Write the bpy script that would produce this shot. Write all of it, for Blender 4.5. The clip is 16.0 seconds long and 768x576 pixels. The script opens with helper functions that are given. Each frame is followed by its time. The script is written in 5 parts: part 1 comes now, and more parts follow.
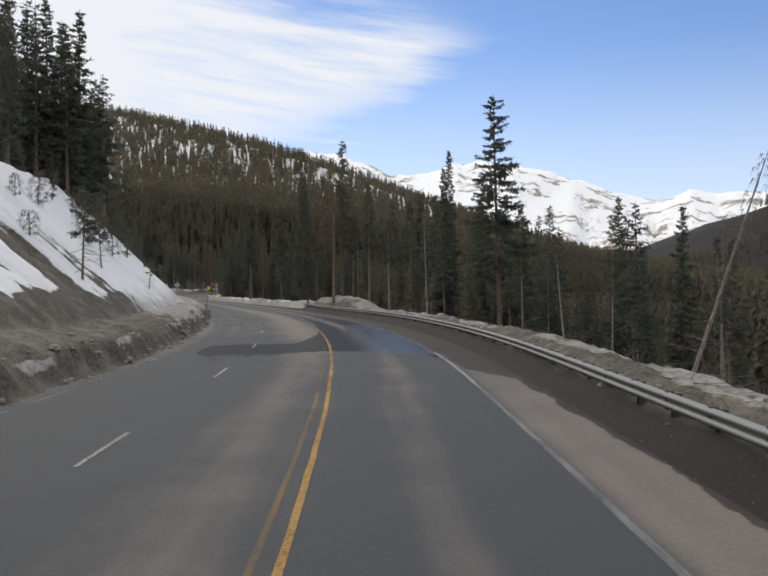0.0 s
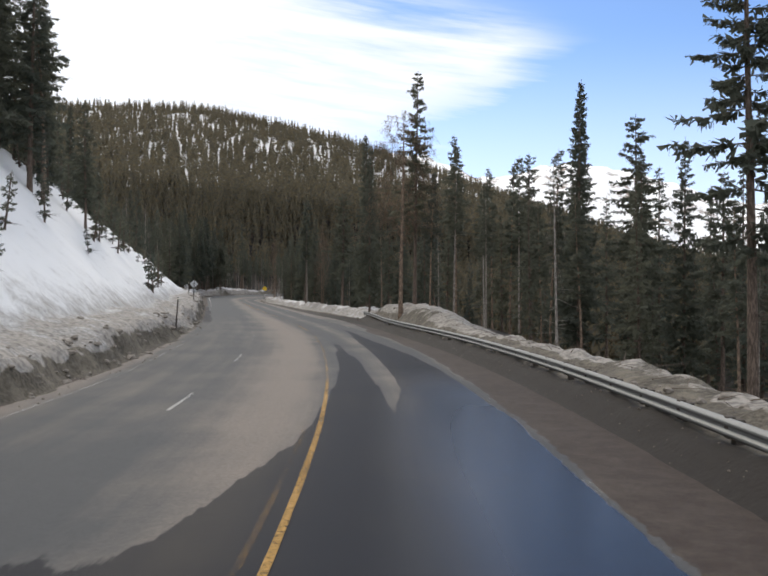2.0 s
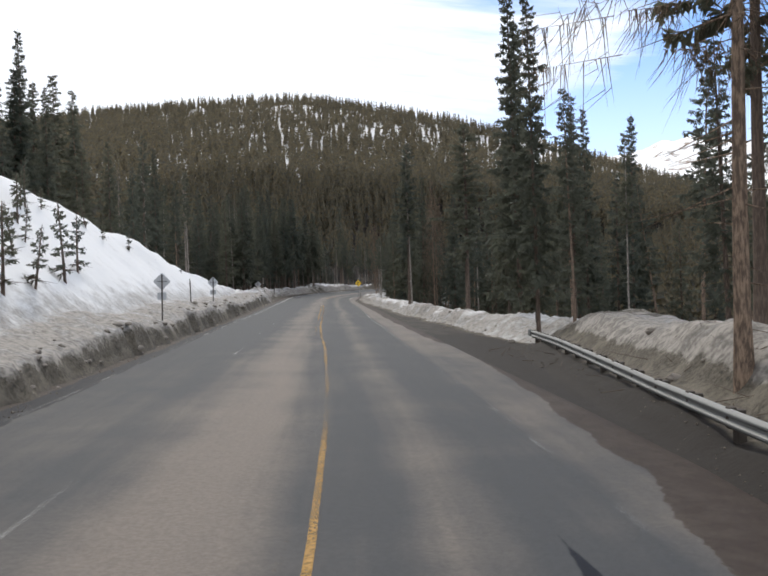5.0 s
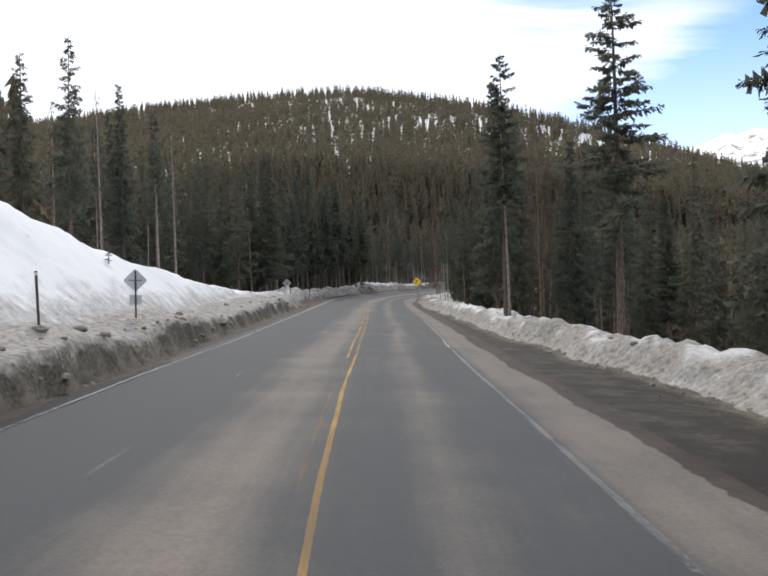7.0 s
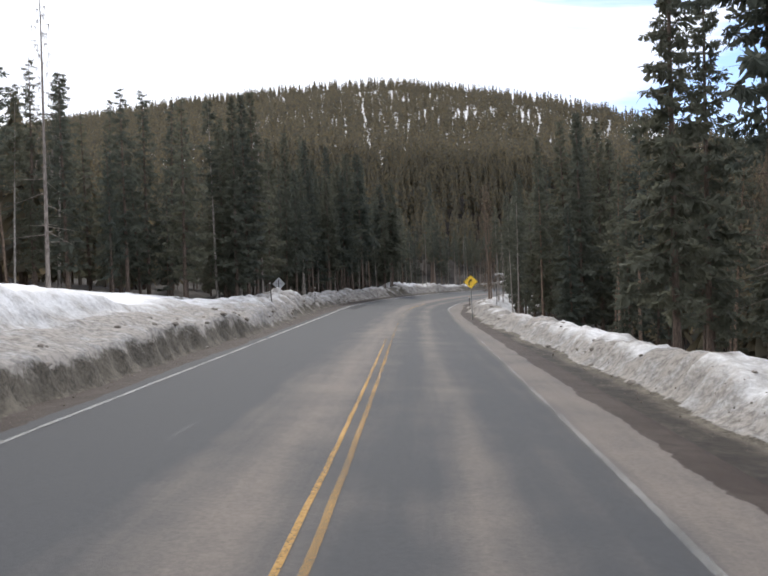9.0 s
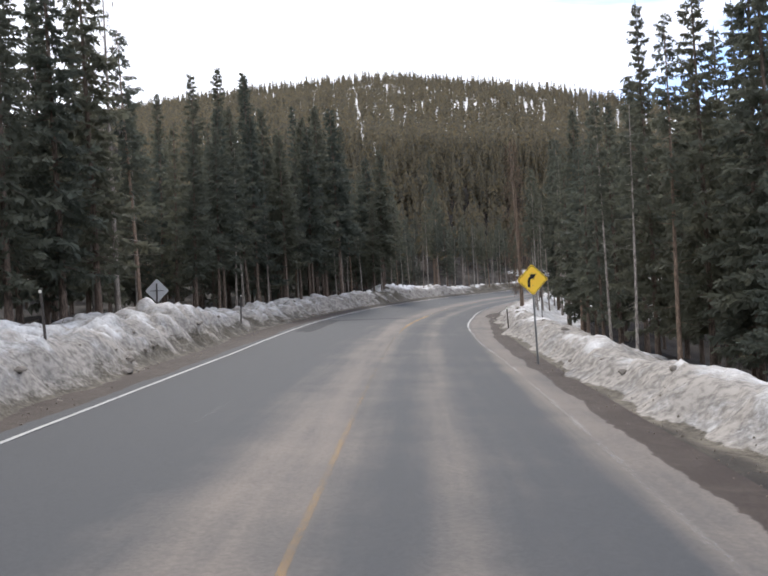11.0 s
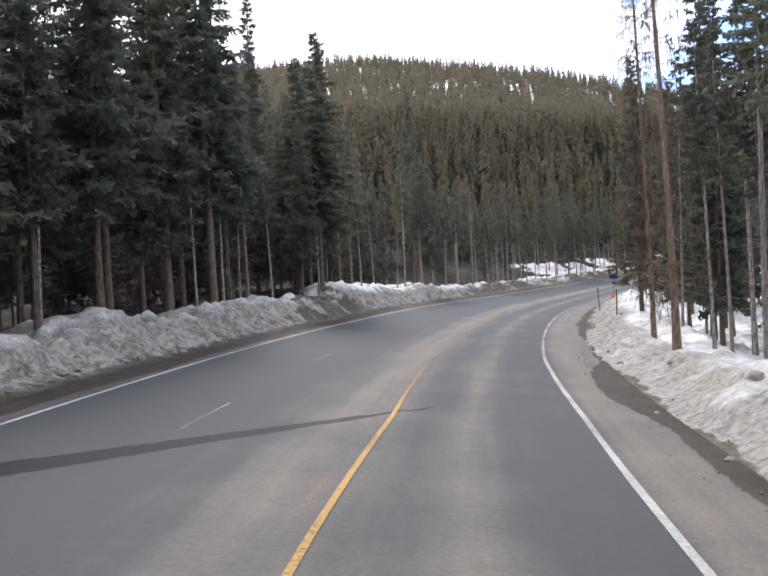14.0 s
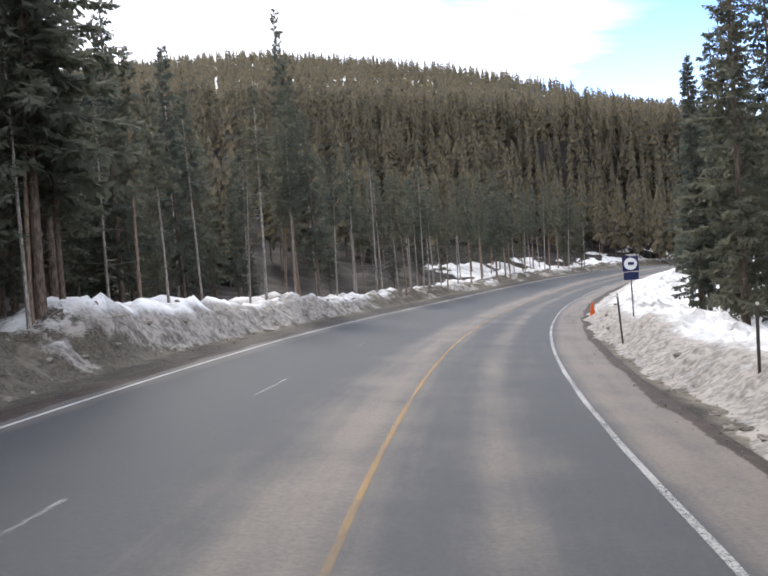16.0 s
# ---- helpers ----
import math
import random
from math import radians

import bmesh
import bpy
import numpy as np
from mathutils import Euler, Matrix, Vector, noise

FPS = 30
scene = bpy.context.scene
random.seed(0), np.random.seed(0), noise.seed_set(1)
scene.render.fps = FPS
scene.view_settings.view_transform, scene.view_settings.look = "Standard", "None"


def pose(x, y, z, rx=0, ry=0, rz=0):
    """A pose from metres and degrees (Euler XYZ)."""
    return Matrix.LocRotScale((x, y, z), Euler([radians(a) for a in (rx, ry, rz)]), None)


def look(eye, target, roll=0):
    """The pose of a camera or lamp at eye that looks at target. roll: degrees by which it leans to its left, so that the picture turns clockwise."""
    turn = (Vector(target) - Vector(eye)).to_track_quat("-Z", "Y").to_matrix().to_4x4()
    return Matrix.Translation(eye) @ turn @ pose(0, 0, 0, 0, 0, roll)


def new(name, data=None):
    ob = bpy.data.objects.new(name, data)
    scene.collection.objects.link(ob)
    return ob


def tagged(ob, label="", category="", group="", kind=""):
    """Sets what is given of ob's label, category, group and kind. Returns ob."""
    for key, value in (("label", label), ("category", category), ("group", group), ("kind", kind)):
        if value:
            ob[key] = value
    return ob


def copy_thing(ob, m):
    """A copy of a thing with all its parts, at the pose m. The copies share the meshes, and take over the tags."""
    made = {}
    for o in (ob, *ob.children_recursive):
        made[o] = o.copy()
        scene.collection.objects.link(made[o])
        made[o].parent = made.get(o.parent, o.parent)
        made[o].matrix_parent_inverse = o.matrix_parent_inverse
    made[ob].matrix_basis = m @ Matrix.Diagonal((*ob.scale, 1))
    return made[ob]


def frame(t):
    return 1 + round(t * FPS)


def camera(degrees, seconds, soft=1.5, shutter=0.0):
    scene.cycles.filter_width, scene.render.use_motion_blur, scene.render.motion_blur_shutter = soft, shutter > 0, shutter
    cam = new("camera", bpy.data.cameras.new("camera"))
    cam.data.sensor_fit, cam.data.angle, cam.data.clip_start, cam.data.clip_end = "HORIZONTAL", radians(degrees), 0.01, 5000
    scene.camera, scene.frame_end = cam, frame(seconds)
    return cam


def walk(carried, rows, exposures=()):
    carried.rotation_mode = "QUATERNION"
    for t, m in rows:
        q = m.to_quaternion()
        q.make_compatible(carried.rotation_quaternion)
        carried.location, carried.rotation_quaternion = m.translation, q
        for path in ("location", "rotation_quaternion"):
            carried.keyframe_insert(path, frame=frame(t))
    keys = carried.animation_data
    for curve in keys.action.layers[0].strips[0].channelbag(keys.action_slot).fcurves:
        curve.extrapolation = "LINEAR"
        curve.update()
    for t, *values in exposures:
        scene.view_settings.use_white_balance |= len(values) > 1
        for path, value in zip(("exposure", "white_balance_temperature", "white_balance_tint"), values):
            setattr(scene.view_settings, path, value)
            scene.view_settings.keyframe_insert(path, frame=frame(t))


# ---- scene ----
cam = camera(49.1, 16.0, soft=1.85)
# seconds, eye x, y, z, yaw, pitch, lean to the right
PATH_ROWS = [
    (0.0, 0.00, -0.00, 2.70, -0.00, -0.11, 0.52),
    (0.5, 0.03, 8.37, 2.69, 1.28, 0.01, -0.04),
    (1.0, -0.14, 16.58, 2.70, 2.51, 0.05, -0.05),
    (1.5, -0.31, 24.76, 2.72, 4.05, -0.08, -0.13),
    (2.0, -0.80, 32.71, 2.72, 5.61, 0.09, -0.39),
    (2.5, -1.61, 40.59, 2.74, 7.05, -0.00, -0.84),
    (3.0, -2.62, 48.46, 2.77, 8.36, -0.29, -0.83),
    (3.5, -3.85, 56.32, 2.79, 9.80, -0.37, -0.48),
    (4.0, -5.22, 64.06, 2.78, 11.12, -0.58, 0.14),
    (4.5, -6.80, 71.87, 2.77, 12.33, -0.52, 0.97),
    (5.0, -8.64, 79.70, 2.75, 13.47, -0.41, 1.98),
    (5.5, -10.71, 87.49, 2.74, 14.51, -0.36, 1.92),
    (6.0, -12.98, 95.27, 2.74, 15.44, -0.36, 1.75),
    (6.5, -15.37, 103.08, 2.74, 16.30, -0.37, 1.79),
    (7.0, -17.85, 110.96, 2.73, 17.07, -0.37, 2.11),
    (7.5, -20.35, 118.94, 2.73, 17.79, -0.33, 2.56),
    (8.0, -22.82, 127.07, 2.73, 18.45, -0.21, 2.48),
    (8.5, -25.37, 135.36, 2.73, 19.13, -0.24, 2.05),
    (9.0, -27.91, 143.67, 2.74, 19.49, -0.26, 1.99),
    (9.5, -30.45, 151.98, 2.74, 19.62, -0.27, 2.10),
    (10.0, -33.00, 160.30, 2.74, 19.61, -0.25, 2.31),
    (10.5, -35.55, 168.62, 2.73, 19.54, -0.19, 2.64),
    (11.0, -38.12, 176.94, 2.72, 19.50, -0.09, 3.06),
    (11.5, -40.69, 185.25, 2.73, 19.57, 0.06, 3.06),
    (12.0, -43.29, 193.47, 2.74, 19.60, 0.09, 3.03),
    (12.5, -45.87, 201.62, 2.74, 19.44, -0.01, 3.29),
    (13.0, -48.29, 209.60, 2.72, 19.04, -0.21, 3.39),
    (13.5, -50.56, 217.59, 2.73, 18.53, -0.27, 3.29),
    (14.0, -52.57, 225.46, 2.75, 17.87, -0.34, 2.90),
    (14.5, -54.39, 233.31, 2.76, 16.51, -0.25, 3.06),
    (15.0, -56.12, 241.13, 2.76, 14.80, -0.29, 3.61),
    (15.5, -57.71, 249.00, 2.77, 12.91, -0.22, 4.14),
    (16.0, -59.20, 256.88, 2.77, 11.30, -0.32, 4.01),
]


def eye_pose(x, y, z, yaw, pitch, lean):
    return pose(x, y, z, 0, 0, yaw) @ pose(0, 0, 0, 90 + pitch) @ pose(0, 0, 0, 0, 0, -lean)


walk(cam, [(r[0], eye_pose(*r[1:])) for r in PATH_ROWS], exposures=[(0.0, -0.22, 6500, 10), (2.5, 0.17, 6450, 10), (5.0, 0.22, 6350, 10), (8.0, 0.36, 6300, 11), (11.0, 0.70, 6200, 13), (14.0, 0.96, 6150, 13), (16.0, 1.01, 6200, 13)])

# ---------------------------------------------------------------- world and light
SUN_AZ, SUN_EL = 26.0, 40.0  # degrees to the left of +y, above the horizon
world = bpy.data.worlds.new("world")
scene.world = world
world.use_nodes = True


class Net:
    """Short way to write node trees."""

    def __init__(self, tree):
        self.t = tree
        tree.nodes.clear()

    def n(self, kind, ins=None, **props):
        node = self.t.nodes.new(kind)
        for k, v in props.items():
            setattr(node, k, v)
        for k, v in (ins or {}).items():
            sock = node.inputs[k]
            if isinstance(v, bpy.types.NodeSocket):
                self.t.links.new(v, sock)
            else:
                sock.default_value = v
        return node

    def math(self, op, a, b=0.0, clamp=False):
        return self.n("ShaderNodeMath", {0: a, 1: b}, operation=op, use_clamp=clamp).outputs[0]

    def step(self, x, lo, hi):
        return self.n("ShaderNodeMapRange", {0: x, 1: lo, 2: hi, 3: 0.0, 4: 1.0}, interpolation_type="SMOOTHSTEP").outputs[0]

    def mix(self, f, a, b):
        m = self.n("ShaderNodeMix", data_type="RGBA")
        for k, v in ((0, f), (6, a), (7, b)):
            if isinstance(v, bpy.types.NodeSocket):
                self.t.links.new(v, m.inputs[k])
            else:
                m.inputs[k].default_value = v if k == 0 else (*v, 1.0)
        return m.outputs[2]

    def noise(self, vec, scale, detail=4.0, rough=0.55, out=0):
        ins = {"Scale": scale, "Detail": detail, "Roughness": rough}
        if vec is not None:
            ins["Vector"] = vec
        return self.n("ShaderNodeTexNoise", ins).outputs[out]


w = Net(world.node_tree)
sky = w.n("ShaderNodeTexSky", sky_type="NISHITA", sun_disc=False, sun_elevation=radians(SUN_EL), sun_rotation=radians(-SUN_AZ), altitude=2800.0, air_density=1.0, dust_density=1.2, ozone_density=2.0)
geo = w.n("ShaderNodeTexCoord").outputs["Generated"]
sep = w.n("ShaderNodeSeparateXYZ", {0: geo})
# azimuth to the right of +y and elevation, in degrees
azi = w.math("MULTIPLY", w.math("ARCTAN2", sep.outputs[0], sep.outputs[1]), 57.2958)
ele = w.math("MULTIPLY", w.math("ARCSINE", sep.outputs[2]), 57.2958)
tilt = w.math("ADD", ele, w.math("MULTIPLY", azi, 0.13))
wisp_at = w.n("ShaderNodeCombineXYZ", {0: w.math("MULTIPLY", azi, 0.05), 1: w.math("MULTIPLY", tilt, 0.50), 2: 0.0}).outputs[0]
streak = w.noise(wisp_at, 1.0, 6.0, 0.58)
fray = w.math("SUBTRACT", w.noise(wisp_at, 2.3, 5.0, 0.6), 0.5)
drift = w.math("SUBTRACT", streak, 0.5)
# a sheet of cloud that ends along a slanting edge, thinner streaks below it, white towards the sun
edge = w.math("ADD", w.math("MULTIPLY", azi, -0.17), w.math("ADD", 17.8, w.math("MULTIPLY", drift, 5.0)))
above = w.math("SUBTRACT", ele, edge)
sheet = w.math("MULTIPLY", w.step(above, 0.9, -1.3), w.step(w.math("ADD", azi, w.math("MULTIPLY", drift, 16.0)), 9.5, 1.5))
low = w.math("ADD", w.math("MULTIPLY", azi, 0.40), w.math("ADD", 13.0, w.math("MULTIPLY", fray, 7.0)))
sheet = w.math("MULTIPLY", sheet, w.step(w.math("SUBTRACT", ele, low), -2.6, 1.6))
sheet = w.math("MULTIPLY", sheet, w.math("ADD", 0.86, w.math("MULTIPLY", fray, 1.3)), True)
thin = w.math("MULTIPLY", w.step(w.math("ADD", streak, w.math("MULTIPLY", fray, 0.5)), 0.36, 0.66), w.math("MULTIPLY", w.step(azi, 8.0, -12.0), 0.9))
thin = w.math("MULTIPLY", thin, w.step(above, 2.0, -1.0))
sunward = w.step(w.math("ADD", azi, w.math("MULTIPLY", drift, 22.0)), -7.0, -17.0)
# cloud added outside the view, to whiten and lift the fill light
rest = w.math("MULTIPLY", w.step(streak, 0.28, 0.55), w.math("MAXIMUM", w.step(azi, 24.0, 50.0), w.step(ele, 24.0, 36.0)))
haze = w.math("MULTIPLY", w.step(sep.outputs[2], 0.30, 0.06), 0.52)
cloud = w.math("MAXIMUM", w.math("MAXIMUM", sheet, thin), w.math("MAXIMUM", w.math("MAXIMUM", sunward, rest), haze))
white = w.n("ShaderNodeMix", {0: cloud}, data_type="RGBA")
blue = w.n("ShaderNodeMix", {0: 1.0, 7: (0.93, 1.0, 1.10, 1.0)}, data_type="RGBA", blend_type="MULTIPLY")
w.t.links.new(sky.outputs[0], blue.inputs[6])
w.t.links.new(blue.outputs[2], white.inputs[6])
white.inputs[7].default_value = (6.9, 7.1, 7.5, 1)
bg = w.n("ShaderNodeBackground", {"Color": white.outputs[2], "Strength": 0.145})
w.n("ShaderNodeOutputWorld", {0: bg.outputs[0]})

sun_data = bpy.data.lights.new("sun", "SUN")
sun_data.energy, sun_data.angle, sun_data.color = 1.5, radians(10.0), (1.0, 0.92, 0.80)
sun = new("sun", sun_data)
az, el = radians(SUN_AZ), radians(SUN_EL)
SUN_DIR = Vector((-math.sin(az) * math.cos(el), math.cos(az) * math.cos(el), math.sin(el)))
sun.matrix_world = look(SUN_DIR * 100, (0, 0, 0))
scene.view_settings.exposure = 0.0


# ---------------------------------------------------------------- materials
def material(name):
    m = bpy.data.materials.new(name)
    m.use_nodes = True
    return m, Net(m.node_tree)


def finish(net, colour, rough=0.8, metal=0.0, bump=None, bump_dist=0.02, spec=0.3):
    ins = {"Base Color": colour if isinstance(colour, bpy.types.NodeSocket) else (*colour, 1.0), "Roughness": rough, "Metallic": metal, "Specular IOR Level": spec}
    if bump is not None:
        ins["Normal"] = net.n("ShaderNodeBump", {"Strength": 1.0, "Distance": bump_dist, "Height": bump}).outputs[0]
    p = net.n("ShaderNodeBsdfPrincipled", ins)
    net.n("ShaderNodeOutputMaterial", {0: p.outputs[0]})
    return p


def attr(net, name):
    return net.n("ShaderNodeAttribute", attribute_name=name).outputs["Fac"]


def place(net):
    return net.n("ShaderNodeNewGeometry").outputs["Position"]


def asphalt_material():
    m, n = material("asphalt")
    p = place(n)
    uvw = n.n("ShaderNodeTexCoord").outputs["UV"]
    along = n.n("ShaderNodeMapping", {"Vector": uvw, "Scale": (1.0, 0.05, 1.0)}).outputs[0]
    smear = n.noise(along, 1.6, 5.0)
    blotch = n.noise(p, 0.35, 6.0, 0.6)
    grain = n.noise(p, 60.0, 3.0)
    sand = n.math("ADD", attr(n, "sand"), n.math("ADD", n.math("MULTIPLY", n.math("SUBTRACT", smear, 0.5), 0.65), n.math("MULTIPLY", n.math("SUBTRACT", blotch, 0.5), 0.7)))
    sand = n.step(sand, 0.16, 1.0)
    crumbs = n.noise(p, 14.0, 6.0, 0.75)
    tan = n.mix(n.step(crumbs, 0.33, 0.68), (0.166, 0.140, 0.117), (0.230, 0.194, 0.163))
    col = n.mix(sand, n.mix(n.step(crumbs, 0.3, 0.7), (0.052, 0.054, 0.057), (0.065, 0.067, 0.070)), tan)
    col = n.mix(n.math("MULTIPLY", grain, 0.5), col, n.mix(0.5, col, (0.03, 0.03, 0.03)))
    edge = n.noise(p, 2.2, 5.0, 0.65)
    comb = n.noise(n.n("ShaderNodeMapping", {"Vector": uvw, "Scale": (1.0, 0.12, 1.0)}).outputs[0], 3.5, 4.0, 0.6)
    torn = n.math("ADD", n.math("MULTIPLY", n.math("SUBTRACT", edge, 0.5), 0.35), n.math("MULTIPLY", n.math("SUBTRACT", comb, 0.5), 0.7))
    wet = n.step(n.math("ADD", attr(n, "wet"), torn), 0.42, 0.56)
    col = n.mix(wet, col, n.mix(sand, (0.014, 0.016, 0.022), (0.040, 0.036, 0.033)))
    mud = n.step(n.math("ADD", attr(n, "mud"), n.math("MULTIPLY", n.math("SUBTRACT", n.math("ADD", n.math("MULTIPLY", edge, 0.7), n.math("MULTIPLY", crumbs, 0.3)), 0.5), 0.9)), 0.45, 0.54)
    col = n.mix(mud, col, n.mix(n.step(n.math("ADD", n.math("MULTIPLY", blotch, 0.45), n.math("MULTIPLY", edge, 0.55)), 0.40, 0.66), n.mix(crumbs, (0.014, 0.009, 0.007), (0.052, 0.035, 0.026)), n.mix(crumbs, (0.022, 0.016, 0.012), (0.090, 0.068, 0.053))))
    film = n.math("MULTIPLY", wet, n.step(attr(n, "pool"), 0.2, 0.7))
    rough = n.math("SUBTRACT", 0.82, n.math("ADD", n.math("MULTIPLY", wet, 0.15), n.math("MULTIPLY", film, 0.40)))
    height = n.math("MULTIPLY", n.math("ADD", grain, n.math("MULTIPLY", blotch, 0.5)), n.math("SUBTRACT", 1.0, n.math("MULTIPLY", film, 0.9)))
    gloss = n.math("ADD", 0.28, n.math("SUBTRACT", n.math("MULTIPLY", film, 0.11), n.math("MULTIPLY", wet, 0.2)))
    finish(n, col, rough, 0.0, height, 0.006, gloss)
    return m


def paint_material(name, colour):
    """Road paint; the layer "cover" tells how much of it is left."""
    m, n = material(name)
    p = place(n)
    chips = n.noise(p, 16.0, 6.0, 0.7)
    broad = n.noise(p, 0.35, 4.0)
    worn = n.math("ADD", n.math("MULTIPLY", n.math("SUBTRACT", chips, 0.5), 1.3), n.math("MULTIPLY", n.math("SUBTRACT", broad, 0.5), 0.9))
    f = n.math("ADD", worn, attr(n, "cover"), True)
    col = n.mix(n.math("MULTIPLY", chips, 0.5), colour, (0.17, 0.145, 0.115))
    p = finish(n, col, 0.7, 0.0, chips, 0.003)
    n.t.links.new(f, p.inputs["Alpha"])
    return m


def ground_material():
    m, n = material("ground")
    p = place(n)
    big = n.noise(p, 0.18, 6.0, 0.6)
    mid = n.noise(p, 1.1, 6.0, 0.65)
    fine = n.noise(p, 9.0, 5.0, 0.7)
    grit = n.noise(p, 45.0, 3.0, 0.6)
    snow = n.math("ADD", attr(n, "snow"), n.math("MULTIPLY", n.math("SUBTRACT", mid, 0.5), 0.9))
    snow = n.step(n.math("ADD", snow, n.math("MULTIPLY", n.math("SUBTRACT", fine, 0.5), 0.5)), 0.38, 0.62)
    grime = n.math("ADD", attr(n, "grime"), n.math("MULTIPLY", n.math("SUBTRACT", mid, 0.5), 1.7))
    grime = n.step(n.math("ADD", grime, n.math("MULTIPLY", n.math("SUBTRACT", fine, 0.5), 0.7)), 0.05, 1.15)
    white = n.mix(big, (0.80, 0.795, 0.785), (0.72, 0.715, 0.705))
    crumb = n.noise(p, 5.0, 5.0, 0.6)
    dirty = n.mix(n.step(n.math("ADD", n.math("MULTIPLY", crumb, 0.55), n.math("MULTIPLY", mid, 0.45)), 0.40, 0.60), (0.132, 0.119, 0.104), (0.320, 0.292, 0.258))
    icy = n.mix(grime, white, dirty)
    soil = n.mix(n.step(fine, 0.32, 0.68), (0.038, 0.032, 0.024), (0.124, 0.107, 0.080))
    soil = n.mix(n.step(mid, 0.45, 0.7), soil, n.mix(grit, (0.088, 0.076, 0.058), (0.225, 0.195, 0.150)))
    # wet earth; on the wood's floor the shade under trees, put into the colour
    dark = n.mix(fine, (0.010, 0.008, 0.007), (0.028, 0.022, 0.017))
    soil = n.mix(n.step(n.math("ADD", attr(n, "damp_shade"), n.math("MULTIPLY", n.math("SUBTRACT", mid, 0.5), 0.6)), 0.4, 0.7), soil, dark)
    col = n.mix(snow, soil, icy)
    h = n.math("ADD", n.math("MULTIPLY", mid, 0.6), n.math("ADD", n.math("MULTIPLY", fine, 0.22), n.math("MULTIPLY", grit, 0.06)))
    h = n.math("MULTIPLY", h, n.math("SUBTRACT", 1.0, n.math("MULTIPLY", n.math("SUBTRACT", snow, n.math("MULTIPLY", grime, snow)), 0.88)))
    h = n.math("ADD", h, n.math("MULTIPLY", n.math("MULTIPLY", crumb, grime), 0.10))
    finish(n, col, 0.85, 0.0, h, 0.065, 0.25)
    return m


def needle_material(name, a, b, per_island=False):
    m, n = material(name)
    if per_island:
        r = n.n("ShaderNodeNewGeometry").outputs["Random Per Island"]
    else:
        r = n.n("ShaderNodeObjectInfo").outputs["Random"]
    f = n.noise(place(n), 0.8, 3.0)
    col = n.mix(n.math("ADD", n.math("MULTIPLY", r, 0.65), n.math("MULTIPLY", f, 0.35)), a, b)
    bs = n.n("ShaderNodeBsdfPrincipled", {"Base Color": col, "Roughness": 0.75, "Specular IOR Level": 0.2})
    tr = n.n("ShaderNodeBsdfTranslucent", {"Color": col})
    mx = n.n("ShaderNodeMixShader", {0: 0.5, 1: bs.outputs[0], 2: tr.outputs[0]})
    n.n("ShaderNodeOutputMaterial", {0: mx.outputs[0]})
    return m


def bark_material(name, a, b):
    m, n = material(name)
    tex = n.n("ShaderNodeTexCoord").outputs["Object"]
    st = n.n("ShaderNodeMapping", {"Vector": tex, "Scale": (13.0, 13.0, 2.6)}).outputs[0]
    f = n.noise(st, 1.5, 5.0, 0.65)
    r = n.n("ShaderNodeObjectInfo").outputs["Random"]
    col = n.mix(n.step(f, 0.40, 0.62), a, b)
    col = n.mix(n.math("MULTIPLY", r, 0.4), col, (0.20, 0.15, 0.12))
    finish(n, col, 0.9, 0.0, f, 0.03, 0.15)
    return m


def plain_material(name, colour, rough=0.6, metal=0.0, vary=0.25, scale=4.0):
    m, n = material(name)
    p = place(n)
    f = n.noise(p, scale, 5.0, 0.65)
    g = n.noise(p, scale * 9, 3.0)
    dark = tuple(c * (1 - vary) for c in colour)
    col = n.mix(n.math("ADD", n.math("MULTIPLY", f, 0.7), n.math("MULTIPLY", g, 0.3)), dark, colour)
    finish(n, col, n.math("ADD", rough - 0.1, n.math("MULTIPLY", f, 0.2)), metal, g, 0.003)
    return m


def mountain_material():
    m, n = material("snowy_rock")
    p = place(n)
    a = n.noise(n.n("ShaderNodeMapping", {"Vector": p, "Scale": (1, 1, 0.7)}).outputs[0], 0.008, 10.0, 0.72)
    b = n.noise(p, 0.03, 6.0, 0.6)
    steep = n.n("ShaderNodeSeparateXYZ", {0: n.n("ShaderNodeNewGeometry").outputs["Normal"]}).outputs[2]
    low = n.step(n.n("ShaderNodeSeparateXYZ", {0: p}).outputs[2], 190.0, 90.0)
    f = n.math("ADD", n.math("ADD", a, n.math("MULTIPLY", b, 0.35)), n.math("MULTIPLY", n.math("SUBTRACT", 0.75, steep), 0.35))
    speck = n.noise(p, 0.075, 5.0, 0.7)
    f = n.math("ADD", f, n.math("MULTIPLY", n.math("SUBTRACT", speck, 0.5), n.math("ADD", 0.16, n.math("MULTIPLY", low, 0.5))))
    rock = n.step(n.math("ADD", f, n.math("MULTIPLY", low, 0.10)), 0.66, 0.72)
    col = n.mix(rock, (0.97, 0.965, 0.955), n.mix(b, (0.20, 0.17, 0.15), (0.46, 0.37, 0.29)))
    finish(n, col, 0.9, 0.0, a, 7.0, 0.1)
    return m


